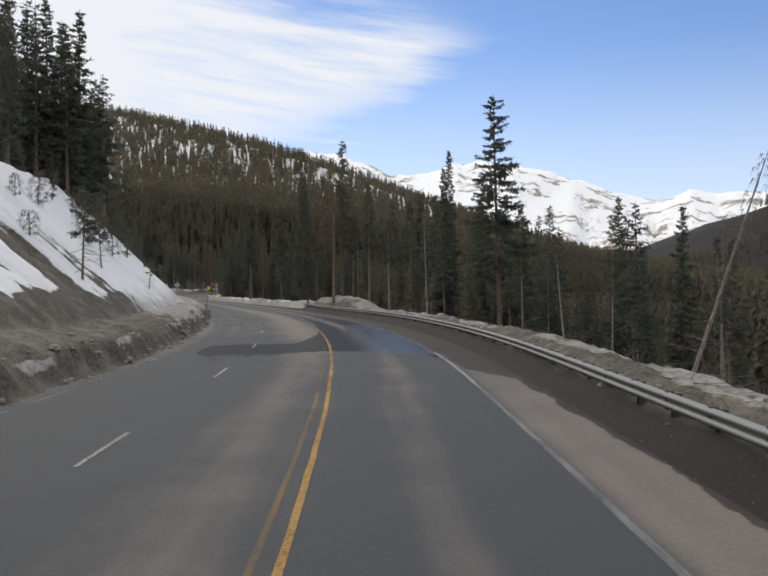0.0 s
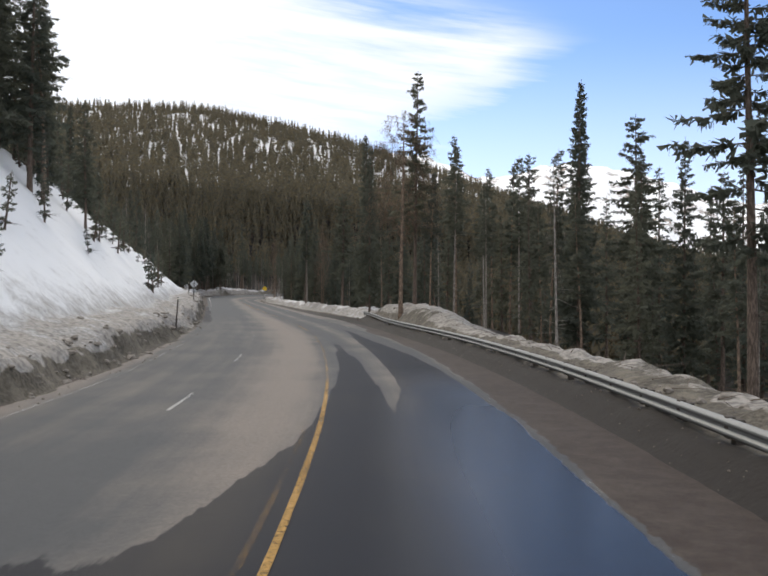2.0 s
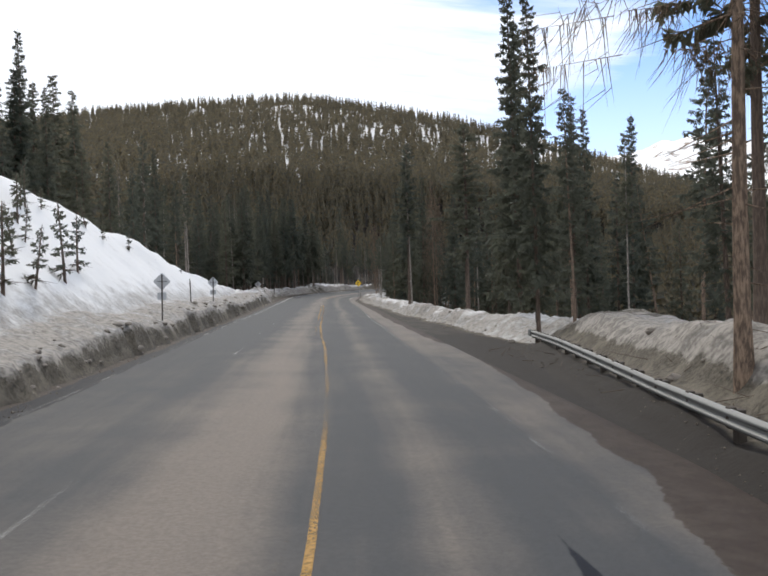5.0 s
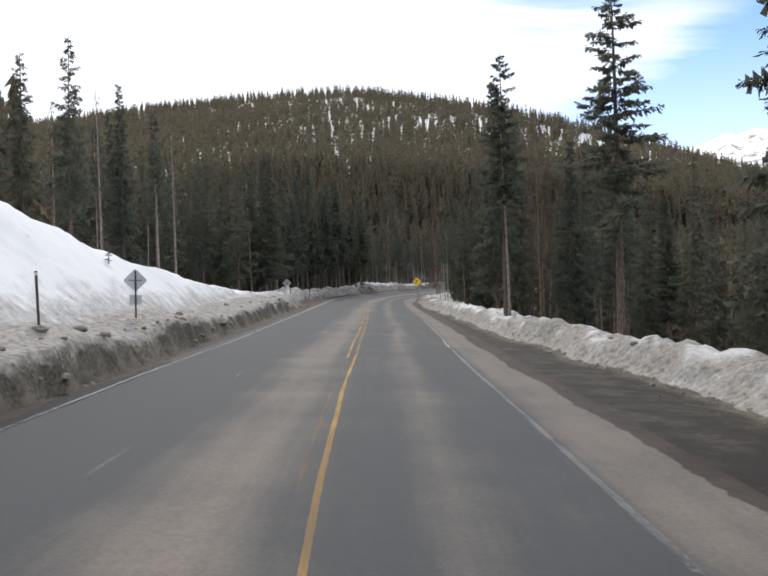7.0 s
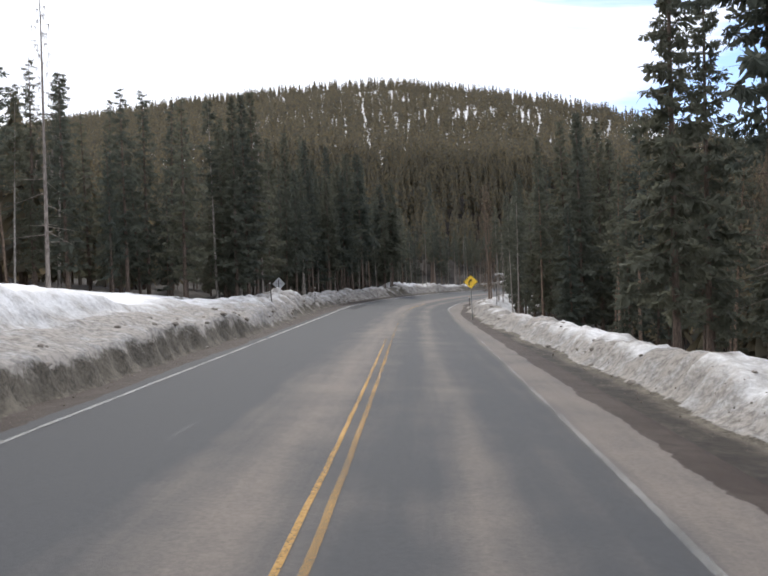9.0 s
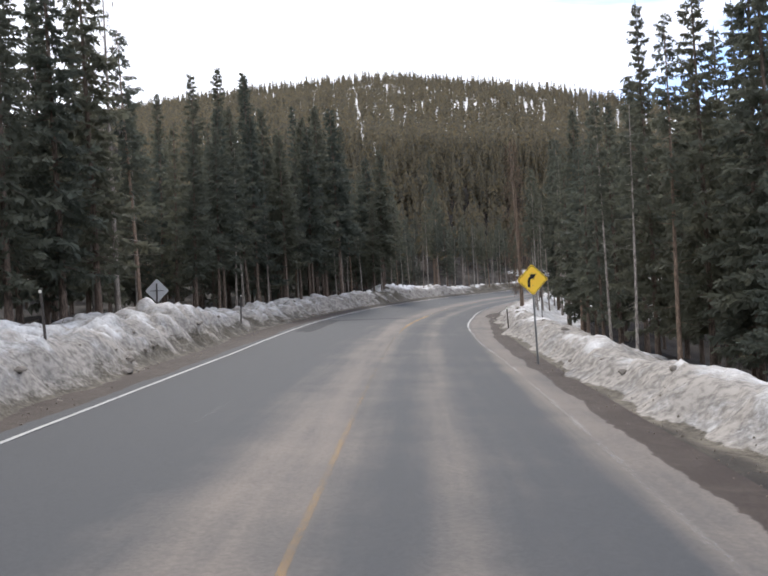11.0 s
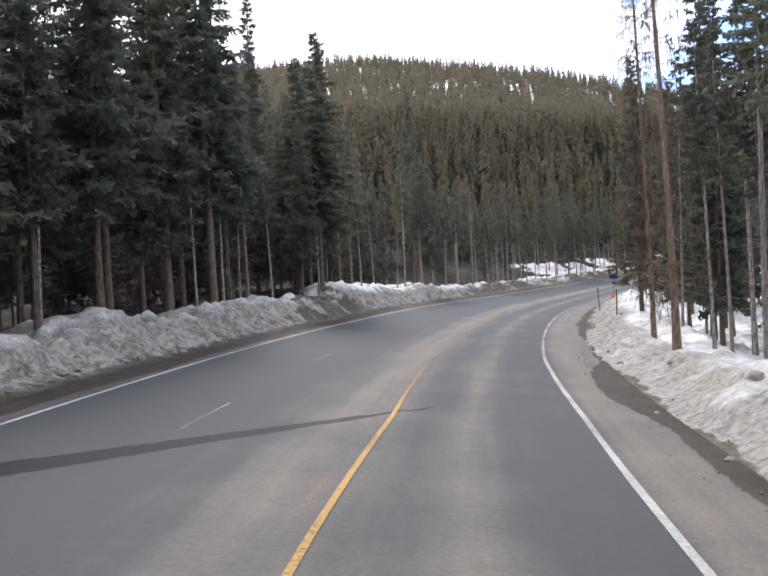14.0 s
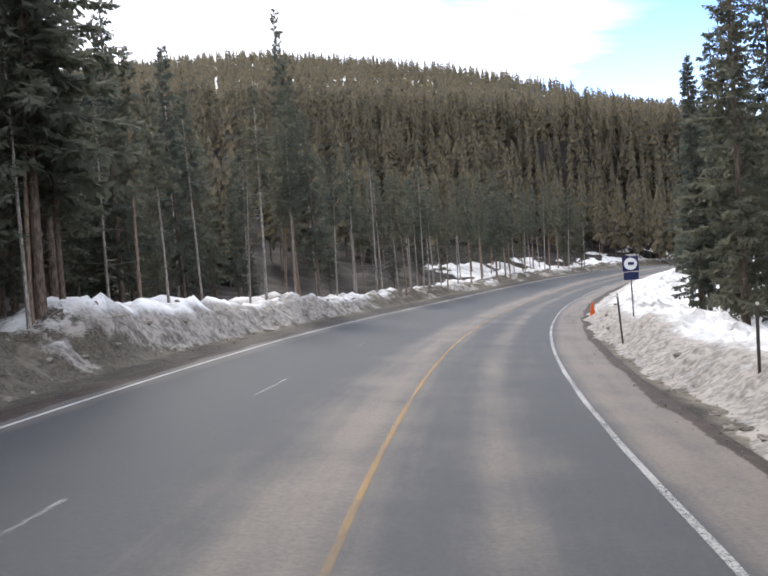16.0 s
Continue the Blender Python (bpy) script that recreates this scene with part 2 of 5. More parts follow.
ASPHALT = asphalt_material()
YELLOW = paint_material("yellow_road_paint", (0.60, 0.32, 0.04))
WHITE = paint_material("white_road_paint", (0.62, 0.62, 0.59))
GROUND = ground_material()
NEEDLES = needle_material("conifer_needles", (0.076, 0.092, 0.078), (0.152, 0.148, 0.103))
NEEDLES_FAR = needle_material("forest_needles", (0.094, 0.100, 0.090), (0.225, 0.176, 0.098), True)
BARK = bark_material("bark", (0.065, 0.050, 0.040), (0.19, 0.145, 0.115))
BARK_DRY = bark_material("dry_brown_bark", (0.12, 0.088, 0.066), (0.34, 0.245, 0.175))
BARK_PALE = bark_material("pale_grey_bark", (0.17, 0.15, 0.135), (0.46, 0.42, 0.37))
BARK_DEAD = bark_material("weathered_bark", (0.16, 0.14, 0.125), (0.40, 0.36, 0.32))
GALV = plain_material("galvanised_steel", (0.25, 0.255, 0.25), 0.6, 0.4, 0.45, 2.0)
WOOD_POST = plain_material("weathered_wood", (0.09, 0.075, 0.062), 0.85, 0.0, 0.5, 6.0)
POST_STEEL = plain_material("rusty_post_steel", (0.11, 0.095, 0.085), 0.7, 0.3, 0.5, 8.0)
SIGN_YELLOW = plain_material("yellow_sign_sheeting", (0.98, 0.63, 0.06), 0.35, 0.0, 0.06, 2.0)
SIGN_BLACK = plain_material("black_sign_ink", (0.012, 0.012, 0.012), 0.5, 0.0, 0.1)
SIGN_BACK = plain_material("sign_back_aluminium", (0.62, 0.63, 0.64), 0.5, 0.35, 0.15, 3.0)
SIGN_BLUE = plain_material("dark_blue_sign_sheeting", (0.014, 0.018, 0.075), 0.45, 0.0, 0.1)
SIGN_WHITE = plain_material("white_sign_sheeting", (0.78, 0.78, 0.78), 0.45, 0.0, 0.08)
ORANGE = plain_material("orange_plastic", (0.75, 0.13, 0.02), 0.5, 0.0, 0.1)
REFLECTOR = plain_material("reflector", (0.75, 0.72, 0.62), 0.3, 0.0, 0.1)
ROCK = plain_material("grimy_ice_lump", (0.33, 0.29, 0.245), 0.9, 0.0, 0.6, 7.0)
CLOD = plain_material("gravel_and_clods", (0.26, 0.22, 0.18), 0.9, 0.0, 0.6, 9.0)
TWIG = plain_material("dead_twigs", (0.17, 0.13, 0.10), 0.9, 0.0, 0.4, 5.0)
MOUNTAIN = mountain_material()


# ---------------------------------------------------------------- helpers for meshes
def mesh_from(name, verts, faces, mats=(), smooth=False, index=None):
    me = bpy.data.meshes.new(name)
    me.from_pydata([tuple(v) for v in verts], [], [tuple(int(i) for i in f) for f in faces])
    for mt in mats:
        me.materials.append(mt)
    if index is not None:
        me.polygons.foreach_set("material_index", np.asarray(index, dtype=np.int32))
    if smooth:
        me.polygons.foreach_set("use_smooth", np.ones(len(me.polygons), dtype=bool))
    me.update()
    return me


def tri_mesh(name, verts, tris, mats, smooth=False, index=None):
    """Large triangle meshes, filled from arrays."""
    verts, tris = np.asarray(verts, dtype=np.float32), np.asarray(tris, dtype=np.int32)
    me = bpy.data.meshes.new(name)
    me.vertices.add(len(verts))
    me.vertices.foreach_set("co", verts.ravel())
    k = tris.shape[1]
    me.loops.add(tris.size)
    me.loops.foreach_set("vertex_index", tris.ravel())
    me.polygons.add(len(tris))
    me.polygons.foreach_set("loop_start", np.arange(0, tris.size, k, dtype=np.int32))
    for mt in mats:
        me.materials.append(mt)
    if index is not None:
        me.polygons.foreach_set("material_index", np.asarray(index, dtype=np.int32))
    me.polygons.foreach_set("use_smooth", np.full(len(tris), smooth, dtype=bool))
    me.update(calc_edges=True)
    me.validate()
    return me


def float_layer(me, name, values):
    a = me.attributes.new(name, "FLOAT", "POINT")
    a.data.foreach_set("value", np.asarray(values, dtype=np.float32).ravel())


def part(name, bm, mat, parent, label=""):
    me = bpy.data.meshes.new(name)
    bm.to_mesh(me)
    bm.free()
    me.materials.append(mat)
    ob = new(name, me)
    ob.parent = parent
    return tagged(ob, label)


def box(bm, cx, cy, cz, sx, sy, sz, bevel=0.0, m=None):
    r = bmesh.ops.create_cube(bm, size=1.0)
    bmesh.ops.scale(bm, vec=(sx, sy, sz), verts=r["verts"])
    bmesh.ops.translate(bm, vec=(cx, cy, cz), verts=r["verts"])
    if bevel:
        es = list({e for v in r["verts"] for e in v.link_edges})
        bmesh.ops.bevel(bm, geom=es, offset=bevel, segments=1, affect="EDGES")
    return bm


def tube(bm, p0, p1, r0, r1, sides=8):
    p0, p1 = Vector(p0), Vector(p1)
    d = (p1 - p0).normalized()
    a = d.orthogonal().normalized()
    b = d.cross(a)
    rings = []
    for p, r in ((p0, r0), (p1, r1)):
        rings.append([bm.verts.new(p + a * (r * math.cos(2 * math.pi * i / sides)) + b * (r * math.sin(2 * math.pi * i / sides))) for i in range(sides)])
    for i in range(sides):
        bm.faces.new((rings[0][i], rings[0][(i + 1) % sides], rings[1][(i + 1) % sides], rings[1][i]))
    bm.faces.new(rings[1])
    bm.faces.new(rings[0][::-1])
    return bm


def hash01(ix, iy, seed):
    h = (ix.astype(np.int64) * 374761393 + iy.astype(np.int64) * 668265263 + seed * 1442695041) & 0xFFFFFFFF
    h = ((h ^ (h >> 13)) * 1274126177) & 0xFFFFFFFF
    return ((h ^ (h >> 16)) & 0xFFFF) / 65535.0


def vnoise(x, y, seed=0):
    """Smooth value noise in 0..1 on arrays."""
    x, y = np.asarray(x, float), np.asarray(y, float)
    ix, iy = np.floor(x), np.floor(y)
    fx, fy = x - ix, y - iy
    fx, fy = fx * fx * (3 - 2 * fx), fy * fy * (3 - 2 * fy)
    ix, iy = ix.astype(np.int64), iy.astype(np.int64)
    a, b = hash01(ix, iy, seed), hash01(ix + 1, iy, seed)
    c, d = hash01(ix, iy + 1, seed), hash01(ix + 1, iy + 1, seed)
    return (a * (1 - fx) + b * fx) * (1 - fy) + (c * (1 - fx) + d * fx) * fy


def fbm(x, y, seed=0, octaves=4):
    t, amp, s = 0.0, 0.5, 1.0
    for k in range(octaves):
        t = t + amp * vnoise(np.asarray(x) * s, np.asarray(y) * s, seed + 17 * k)
        amp, s = amp * 0.5, s * 2.03
    return t / (1 - 0.5 ** octaves)


def smooth01(x, lo, hi):
    t = np.clip((np.asarray(x, float) - lo) / (hi - lo), 0, 1)
    return t * t * (3 - 2 * t)


# ---------------------------------------------------------------- plan of the road
# the yellow centre line, a point every 16 m; u runs along it, v to its right
NODES = np.array([(-1.5, -80.0), (-1.4, -64.0), (-1.3, -48.0), (-1.3, -32.0), (-1.2, -16.0), (-1.1, 0.0), (-1.3, 16.0), (-1.8, 31.9), (-3.4, 47.8), (-5.9, 63.5), (-9.3, 79.1), (-13.7, 94.5), (-18.5, 109.7), (-23.3, 125.0), (-28.1, 140.2), (-32.8, 155.5), (-37.6, 170.8), (-42.4, 186.0), (-47.2, 201.3), (-51.8, 216.7), (-55.9, 232.2), (-59.1, 248.0), (-61.4, 263.8), (-62.8, 279.8), (-63.3, 295.8), (-63.0, 311.8), (-62.0, 327.7), (-60.0, 343.5), (-57.1, 359.2), (-53.1, 374.6), (-48.1, 389.8), (-42.2, 404.6), (-35.3, 419.0), (-27.4, 432.9), (-18.7, 446.4)])


def dense_line():
    out = []
    n = len(NODES)
    for i in range(n - 1):
        p0, p1, p2, p3 = NODES[max(i - 1, 0)], NODES[i], NODES[i + 1], NODES[min(i + 2, n - 1)]
        for t in np.arange(0, 1, 1 / 16):
            out.append(0.5 * ((2 * p1) + (p2 - p0) * t + (2 * p0 - 5 * p1 + 4 * p2 - p3) * t * t + (3 * p1 - p0 - 3 * p2 + p3) * t ** 3))
    return np.array(out + [NODES[-1]])


LINE = dense_line()
ARC = np.concatenate([[0], np.cumsum(np.hypot(*np.diff(LINE, axis=0).T))]) - 80.0
U0, U1 = ARC[0], ARC[-1]
TANG = np.gradient(LINE, axis=0)
TANG /= np.hypot(TANG[:, 0], TANG[:, 1])[:, None]
LEAN_U = [-80, 0, 20, 40, 56, 68, 80, 120, 180, 225, 245, 265, 320, 420]
LEAN_D = [0.3, 0.2, -0.2, -0.5, -0.1, 0.7, 1.7, 2.4, 2.9, 3.2, 3.5, 4.0, 4.2, 3.0]


def cross_slope(u):
    return np.tan(np.radians(np.interp(u, LEAN_U, LEAN_D)))


def on_road(u, v):
    """World x, y of the place u along the centre line and v to its right."""
    u = np.asarray(u, float)
    x, y = np.interp(u, ARC, LINE[:, 0]), np.interp(u, ARC, LINE[:, 1])
    tx, ty = np.interp(u, ARC, TANG[:, 0]), np.interp(u, ARC, TANG[:, 1])
    return x + v * ty, y - v * tx


def road_z(u, v):
    return 2.2 * smooth01(u, 325, 440) - cross_slope(u) * (np.clip(v, -11, 11) - 1.2)


def to_road(x, y):
    """u and v of places, by the nearest point of the line."""
    x, y = np.atleast_1d(np.asarray(x, float)), np.atleast_1d(np.asarray(y, float))
    u, v = np.empty_like(x), np.empty_like(x)
    for k in range(0, len(x), 4000):
        a, b = x[k:k + 4000, None] - LINE[None, :, 0], y[k:k + 4000, None] - LINE[None, :, 1]
        i = np.argmin(a * a + b * b, axis=1)
        r = np.arange(len(i))
        dx, dy = a[r, i], b[r, i]
        u[k:k + 4000] = ARC[i] + dx * TANG[i, 0] + dy * TANG[i, 1]
        v[k:k + 4000] = dx * TANG[i, 1] - dy * TANG[i, 0]
    return u, v


CREST_U, CREST_Z = [-80, 66, 80, 95, 105, 124, 140, 156, 168, 180, 196, 225], [10.8, 10.8, 12.2, 13.1, 12.4, 9.6, 7.0, 4.7, 3.1, 1.9, 1.5, 1.4]
LFOOT_U, LFOOT = [-80, 45, 62, 100, 145, 171, 200, 216, 229, 250, 282, 293, 330, 420], [7.6, 7.6, 7.2, 6.7, 6.7, 7.2, 7.1, 7.6, 8.3, 8.9, 9.0, 9.7, 10.0, 9.6]
RFOOT_U, RFOOT = [-80, 86, 97, 108, 116, 124, 135, 146, 155, 165, 177, 195, 203, 216, 240, 250, 265, 286, 310, 420], [6.35, 6.35, 7.1, 8.4, 9.4, 9.2, 8.4, 7.8, 7.4, 7.3, 6.95, 6.5, 6.0, 6.0, 6.0, 5.7, 5.75, 6.25, 5.8, 5.8]


# heights of the ploughed bank on the left after the snow slope
BANK_U, BANK_H = [195, 204, 222, 229, 237, 260, 275, 288, 292, 301, 307, 314, 322, 335, 420], [1.3, 1.45, 1.45, 1.15, 0.9, 0.95, 1.1, 1.25, 1.95, 1.75, 1.2, 1.5, 1.0, 0.8, 0.75]


def left_profile(u, d):
    """Height over the road at d metres left of the centre line, with its snow, grime, damp and painted shade."""
    foot = np.interp(u, LFOOT_U, LFOOT)
    crest = np.interp(u, CREST_U, CREST_Z)
    lump = fbm(u * 0.45, d * 0.6, 3)
    rough = fbm(u * 1.7, d * 1.9, 5)
    far_bank = smooth01(u, 185, 215)
    wall_h = (0.75 + 0.5 * vnoise(u * 0.22, 0 * u, 7)) * (1 - far_bank) + (np.interp(u, BANK_U, BANK_H) + 0.35 * (vnoise(u * 0.22, 0 * u, 8) - 0.5) + 0.45 * (vnoise(u * 0.6, 0 * u, 9) - 0.5)) * far_bank
    wall_w = 0.5 + 0.45 * smooth01(u, 105, 80) + 1.5 * far_bank
    wob = 0.35 * (vnoise(u * 0.5, 0 * u, 11) - 0.5) + 0.32 * (vnoise(u * 1.9, 0 * u, 12) - 0.5)
    crag = 1 - 2 * np.abs(fbm(u * 0.8, d * 1.0, 14) - 0.5)
    shard = fbm(u * 2.6, d * 2.4, 15)
    e = d - foot - wob
    z = wall_h * smooth01(e, 0.0, wall_w)
    z = z + (0.45 * (lump - 0.5) + 0.42 * (rough - 0.5)) * smooth01(e, 0.1, 0.8) * (0.6 + far_bank)
    z = z + (0.5 * (crag - 0.72) + 0.5 * (shard - 0.5)) * smooth01(e, 0.15, 1.0) * smooth01(d - foot, 5.5, 3.5) * far_bank
    shelf = np.clip(e - wall_w, 0, 2.0) * 0.2 * (1 - far_bank)
    start = foot + 2.8
    run = np.maximum((crest - 1.6) / 0.98, 0.01)
    up_slope = np.clip(d - start, 0, run) * 0.98 * (1 - far_bank)
    soft = 0.5 * (fbm(u * 0.07, d * 0.07, 21) - 0.5) * smooth01(d - start, 0, 4)
    gully = -0.55 * smooth01(fbm(u * 0.5 + d * 0.17, d * 0.05, 23), 0.46, 0.62) * smooth01(d - start, 0.5, 3) * smooth01(u, 62, 30)
    beyond = np.clip(d - start - run, 0, 70) * 0.13 * (1 - far_bank)
    # behind the later banks the ground drops a little, then rises with the wood
    drop = -0.55 * smooth01(d, foot + 3.6, foot + 6.5) * far_bank + np.clip(d - foot - 5, 0, 40) * 0.10 * far_bank
    rise = smooth01(u, 350, 366) * smooth01(d, foot + 2.5, foot + 9.0)
    z = z + shelf + up_slope + soft + gully + beyond + drop + 1.8 * rise * (0.5 + lump)
    snow = np.full_like(d, 1.0)
    early = smooth01(u, 64, 36)
    snow = snow - early * smooth01(d, start + 1.5 + 0.9 * (lump - 0.5), start + 0.9 + 0.9 * (lump - 0.5)) * 1.0
    snow = snow - 0.95 * smooth01(e, 0.25, -0.1)
    snow = snow - (0.34 + 0.36 * smooth01(u, 86, 100) * smooth01(u, 205, 185)) * smooth01(e, 0.75, 0.2) * (1 - far_bank)
    muddy = smooth01(u, 24, 36) * smooth01(u, 88, 66) * smooth01(e + 0.8 * (lump - 0.5), 0.9, 0.45)
    snow = snow - 0.9 * muddy
    snow = snow - early * 0.9 * smooth01(fbm(u * 0.5 + d * 0.17, d * 0.05, 23), 0.505, 0.56) * smooth01(d - start, 0, 1.5) * smooth01(d - start, 6.5, 4.0)
    # a low ledge with a groove behind it, coloured darker, and broken ice along its rim
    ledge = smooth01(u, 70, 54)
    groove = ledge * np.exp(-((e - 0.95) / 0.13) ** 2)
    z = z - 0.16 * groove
    snow = snow + 1.3 * ledge * np.exp(-((e - 0.6) / 0.16) ** 2) * smooth01(fbm(u * 1.1, d * 0.4, 29), 0.5, 0.62)
    snow = snow - far_bank * smooth01(d, foot + 4.0, foot + 6.0) * (0.98 + 0.3 * smooth01(fbm(u * 0.2, d * 0.2, 25), 0.36, 0.5))
    snow = snow + 1.1 * smooth01(u, 366, 378) * smooth01(d, foot + 3.5, foot + 4.5) * smooth01(d, foot + 19, foot + 12) * smooth01(fbm(u * 0.16, d * 0.22, 27), 0.46, 0.60) - 0.6 * smooth01(u, 322, 336) * smooth01(d, foot + 3.8, foot + 2.6) * smooth01(fbm(u * 0.3, d * 0.5, 28), 0.36, 0.5)
    snow = snow - (0.40 + 0.24 * smooth01(u, 262, 235)) * far_bank * smooth01(z + 0.8 * (rough - 0.5) + 0.5 * (lump - 0.5), 0.85 * wall_h, 0.35 * wall_h)
    # a bare stretch with earth and litter in the last bank
    litter = np.exp(-((u - 285) / 6.5) ** 2) * far_bank
    snow = snow - 0.75 * litter * smooth01(fbm(u * 0.5, d * 0.8, 26), 0.34, 0.5)
    grime = smooth01(d - foot, 5.0, 1.8) * (1 - far_bank) + far_bank * (1.08 - (0.62 - 0.26 * smooth01(u, 205, 222) * smooth01(u, 290, 276)) * smooth01(z + 1.3 * (rough - 0.5) + 0.5 * (lump - 0.5), 0.72 * wall_h, 1.25 * wall_h)) + 0.4 * smooth01(u, 235, 262) * smooth01(z, 1.2 * wall_h, 0.6 * wall_h) * far_bank
    grime = grime - 0.55 * np.exp(-((u - 299) / 8.5) ** 2) * far_bank * smooth01(z + 0.7 * (rough - 0.5), 0.45 * wall_h, 0.95 * wall_h)
    # the first term paints the shade under the trees behind the bank
    damp_shade = far_bank * (0.9 + 0.25 * smooth01(u, 255, 275)) * smooth01(d, foot + 3.5, foot + 5.0) + smooth01(e, 0.5, -0.2) * np.interp(u, [0, 60, 90], [0.3, 0.3, 0.55]) + 0.12 * smooth01(e, 1.0, 0.3) * smooth01(u, 170, 120) + 0.15 * muddy + 0.6 * groove
    return z, snow, grime, damp_shade


def right_profile(u, d):
    foot = np.interp(u, RFOOT_U, RFOOT)
    lump = fbm(u * 0.42, d * 0.6, 31)
    rough = fbm(u * 1.8, d * 1.9, 33)
    railed = smooth01(u, 119, 113)
    wob = 0.9 * (vnoise(u * 0.28, 0 * u, 35) - 0.5) + 0.35 * (vnoise(u * 1.6, 0 * u, 36) - 0.5)
    e = d - foot - wob * (1 - railed)
    hump = np.interp(u, [-80, 60, 72, 79, 84, 96, 112, 118], [0.0, 0.0, 0.15, 0.2, 0.7, 1.0, 0.95, 0.6]) + 0.3 * (vnoise(u * 0.16 + 3.3, 0 * u, 37) - 0.3) * smooth01(u, 40, 80)
    berm = railed * (0.40 * smooth01(e, -0.95, -0.2) + 0.10 * smooth01(e, -0.15, 0.4) + 0.15 * smooth01(e, 0.4, 1.2) + hump * smooth01(e, 0.6, 2.0))
    bank_h = 0.75 + 0.55 * vnoise(u * 0.16, 0 * u, 38) + 0.3 * vnoise(u * 0.6, 0 * u, 39)
    low = np.interp(u, [119, 132, 250, 275, 300, 330], [0.9, 0.5, 0.42, 0.75, 0.9, 0.6])
    slim = smooth01(u, 122, 140) * smooth01(u, 262, 240)
    bank = (1 - railed) * bank_h * (low + 0.25 * slim) * smooth01(e, 0.0, 2.2 - 0.9 * slim)
    z = berm + bank + (0.45 + 0.5 * low) * (1 - 0.55 * smooth01(u, 262, 274) * smooth01(e, 3.2, 2.0)) * (0.55 * (lump - 0.5) + 0.42 * (rough - 0.5)) * smooth01(e, 0.15 - 1.1 * railed, 1.0 - 0.9 * railed) * (1 - 0.35 * railed)
    crag = 1 - 2 * np.abs(fbm(u * 0.7, d * 1.0, 42) - 0.5)
    z = z + (0.55 * (crag - 0.72) + 0.35 * (fbm(u * 2.5, d * 2.3, 43) - 0.5)) * smooth01(e, 0.2, 1.0) * smooth01(d - foot, 5.5, 3.6) * (1 - 0.6 * railed) * (1 - 0.6 * smooth01(u, 262, 274) * smooth01(e, 3.2, 2.0)) * (0.35 + 0.6 * low)
    chunk = smooth01(u, 262, 275) * smooth01(e, 2.2, 3.0)
    z = z + chunk * (0.7 * (crag - 0.72) + 0.4 * (rough - 0.5))
    back = np.clip(d - foot - 3.6 + 1.7 * slim + 1.6 * railed * smooth01(u, 90, 79), 0, 200)
    fall = np.interp(u, [-80, 60, 120, 200, 250, 300, 400], [0.36, 0.36, 0.26, 0.26, 0.30, 0.12, 0.05])
    z = z - np.minimum(back * fall, 14.0) - 0.35 * smooth01(back, 0, 2)
    snow = np.full_like(d, 1.0) - 1.0 * smooth01(e, 0.35, -0.05)
    bare = railed * smooth01(u, 128, 116) * smooth01(e, 1.5, 0.9) * 0.85
    snow = snow - bare
    snow = snow - smooth01(back, 2.5, 5.5) * np.interp(u, [-80, 200, 245, 268, 290, 400], [0.7, 0.9, 0.9, 0.7, 0.3, 0.4]) - 0.55 * railed * smooth01(fbm(u * 0.3, d * 0.5, 41), 0.5, 0.62)
    grime = 0.85 + 0.12 * smooth01(u, 190, 205) * smooth01(u, 275, 250) - 0.3 * (1 - 0.8 * slim) * smooth01(e, 1.6, 3.0) + 0.12 * slim - 0.42 * smooth01(u, 240, 300) * smooth01(e, 1.2, 2.6) + 0.35 * railed + 0.5 * chunk * smooth01(rough, 0.48, 0.62) - 0.45 * slim * smooth01(lump, 0.5, 0.62) * smooth01(e, 0.6, 1.2) + 0.28 * smooth01(u, 262, 274) * smooth01(u, 330, 312) * smooth01(e, 2.7, 1.9)
    # damp at the bank's foot, then the wood's shade painted behind it
    damp_shade = smooth01(e, 0.6, -0.5) * np.interp(u, [-80, 20, 118, 128, 400], [0.8, 0.95, 0.95, 0.62, 0.62]) + 0.9 * smooth01(back, 1.5, 4.5)
    return z, snow, grime, damp_shade


RIDGE_X = [-900, -535, -309, -164, -70, 27, 120, 250, 500, 900]
RIDGE_Z = [186, 192, 189, 151, 114, 76, 42, 6, -12, -12]


def crest_y(x):
    return np.interp(x, [-309, -164, -70, 27], [933, 870, 820, 800])


def hill_z(x, y):
    top = np.interp(x, RIDGE_X, RIDGE_Z) + 9 * (fbm(x * 0.012, y * 0.012, 51) - 0.5)
    base = np.interp(x, [-700, -262, -90, 200], [120, 190, 290, 330])
    crest = crest_y(x)
    t = np.clip((y - base) / (crest - base), 0, 1)
    back = np.clip((y - crest) / 500, 0, 1)
    z = top * t ** 1.35 * (1 - 0.5 * back * back)
    dx, dy = (x - 520) / 190, (y - 1020) / 260
    z = z + 120 * np.exp(-(dx * dx + dy * dy))
    return z


def hill_near(x, y, u, v):
    return hill_z(x, y) * smooth01(np.abs(v) + np.maximum(u - U1, 0), 18, np.where(v < 0, 85, 150))


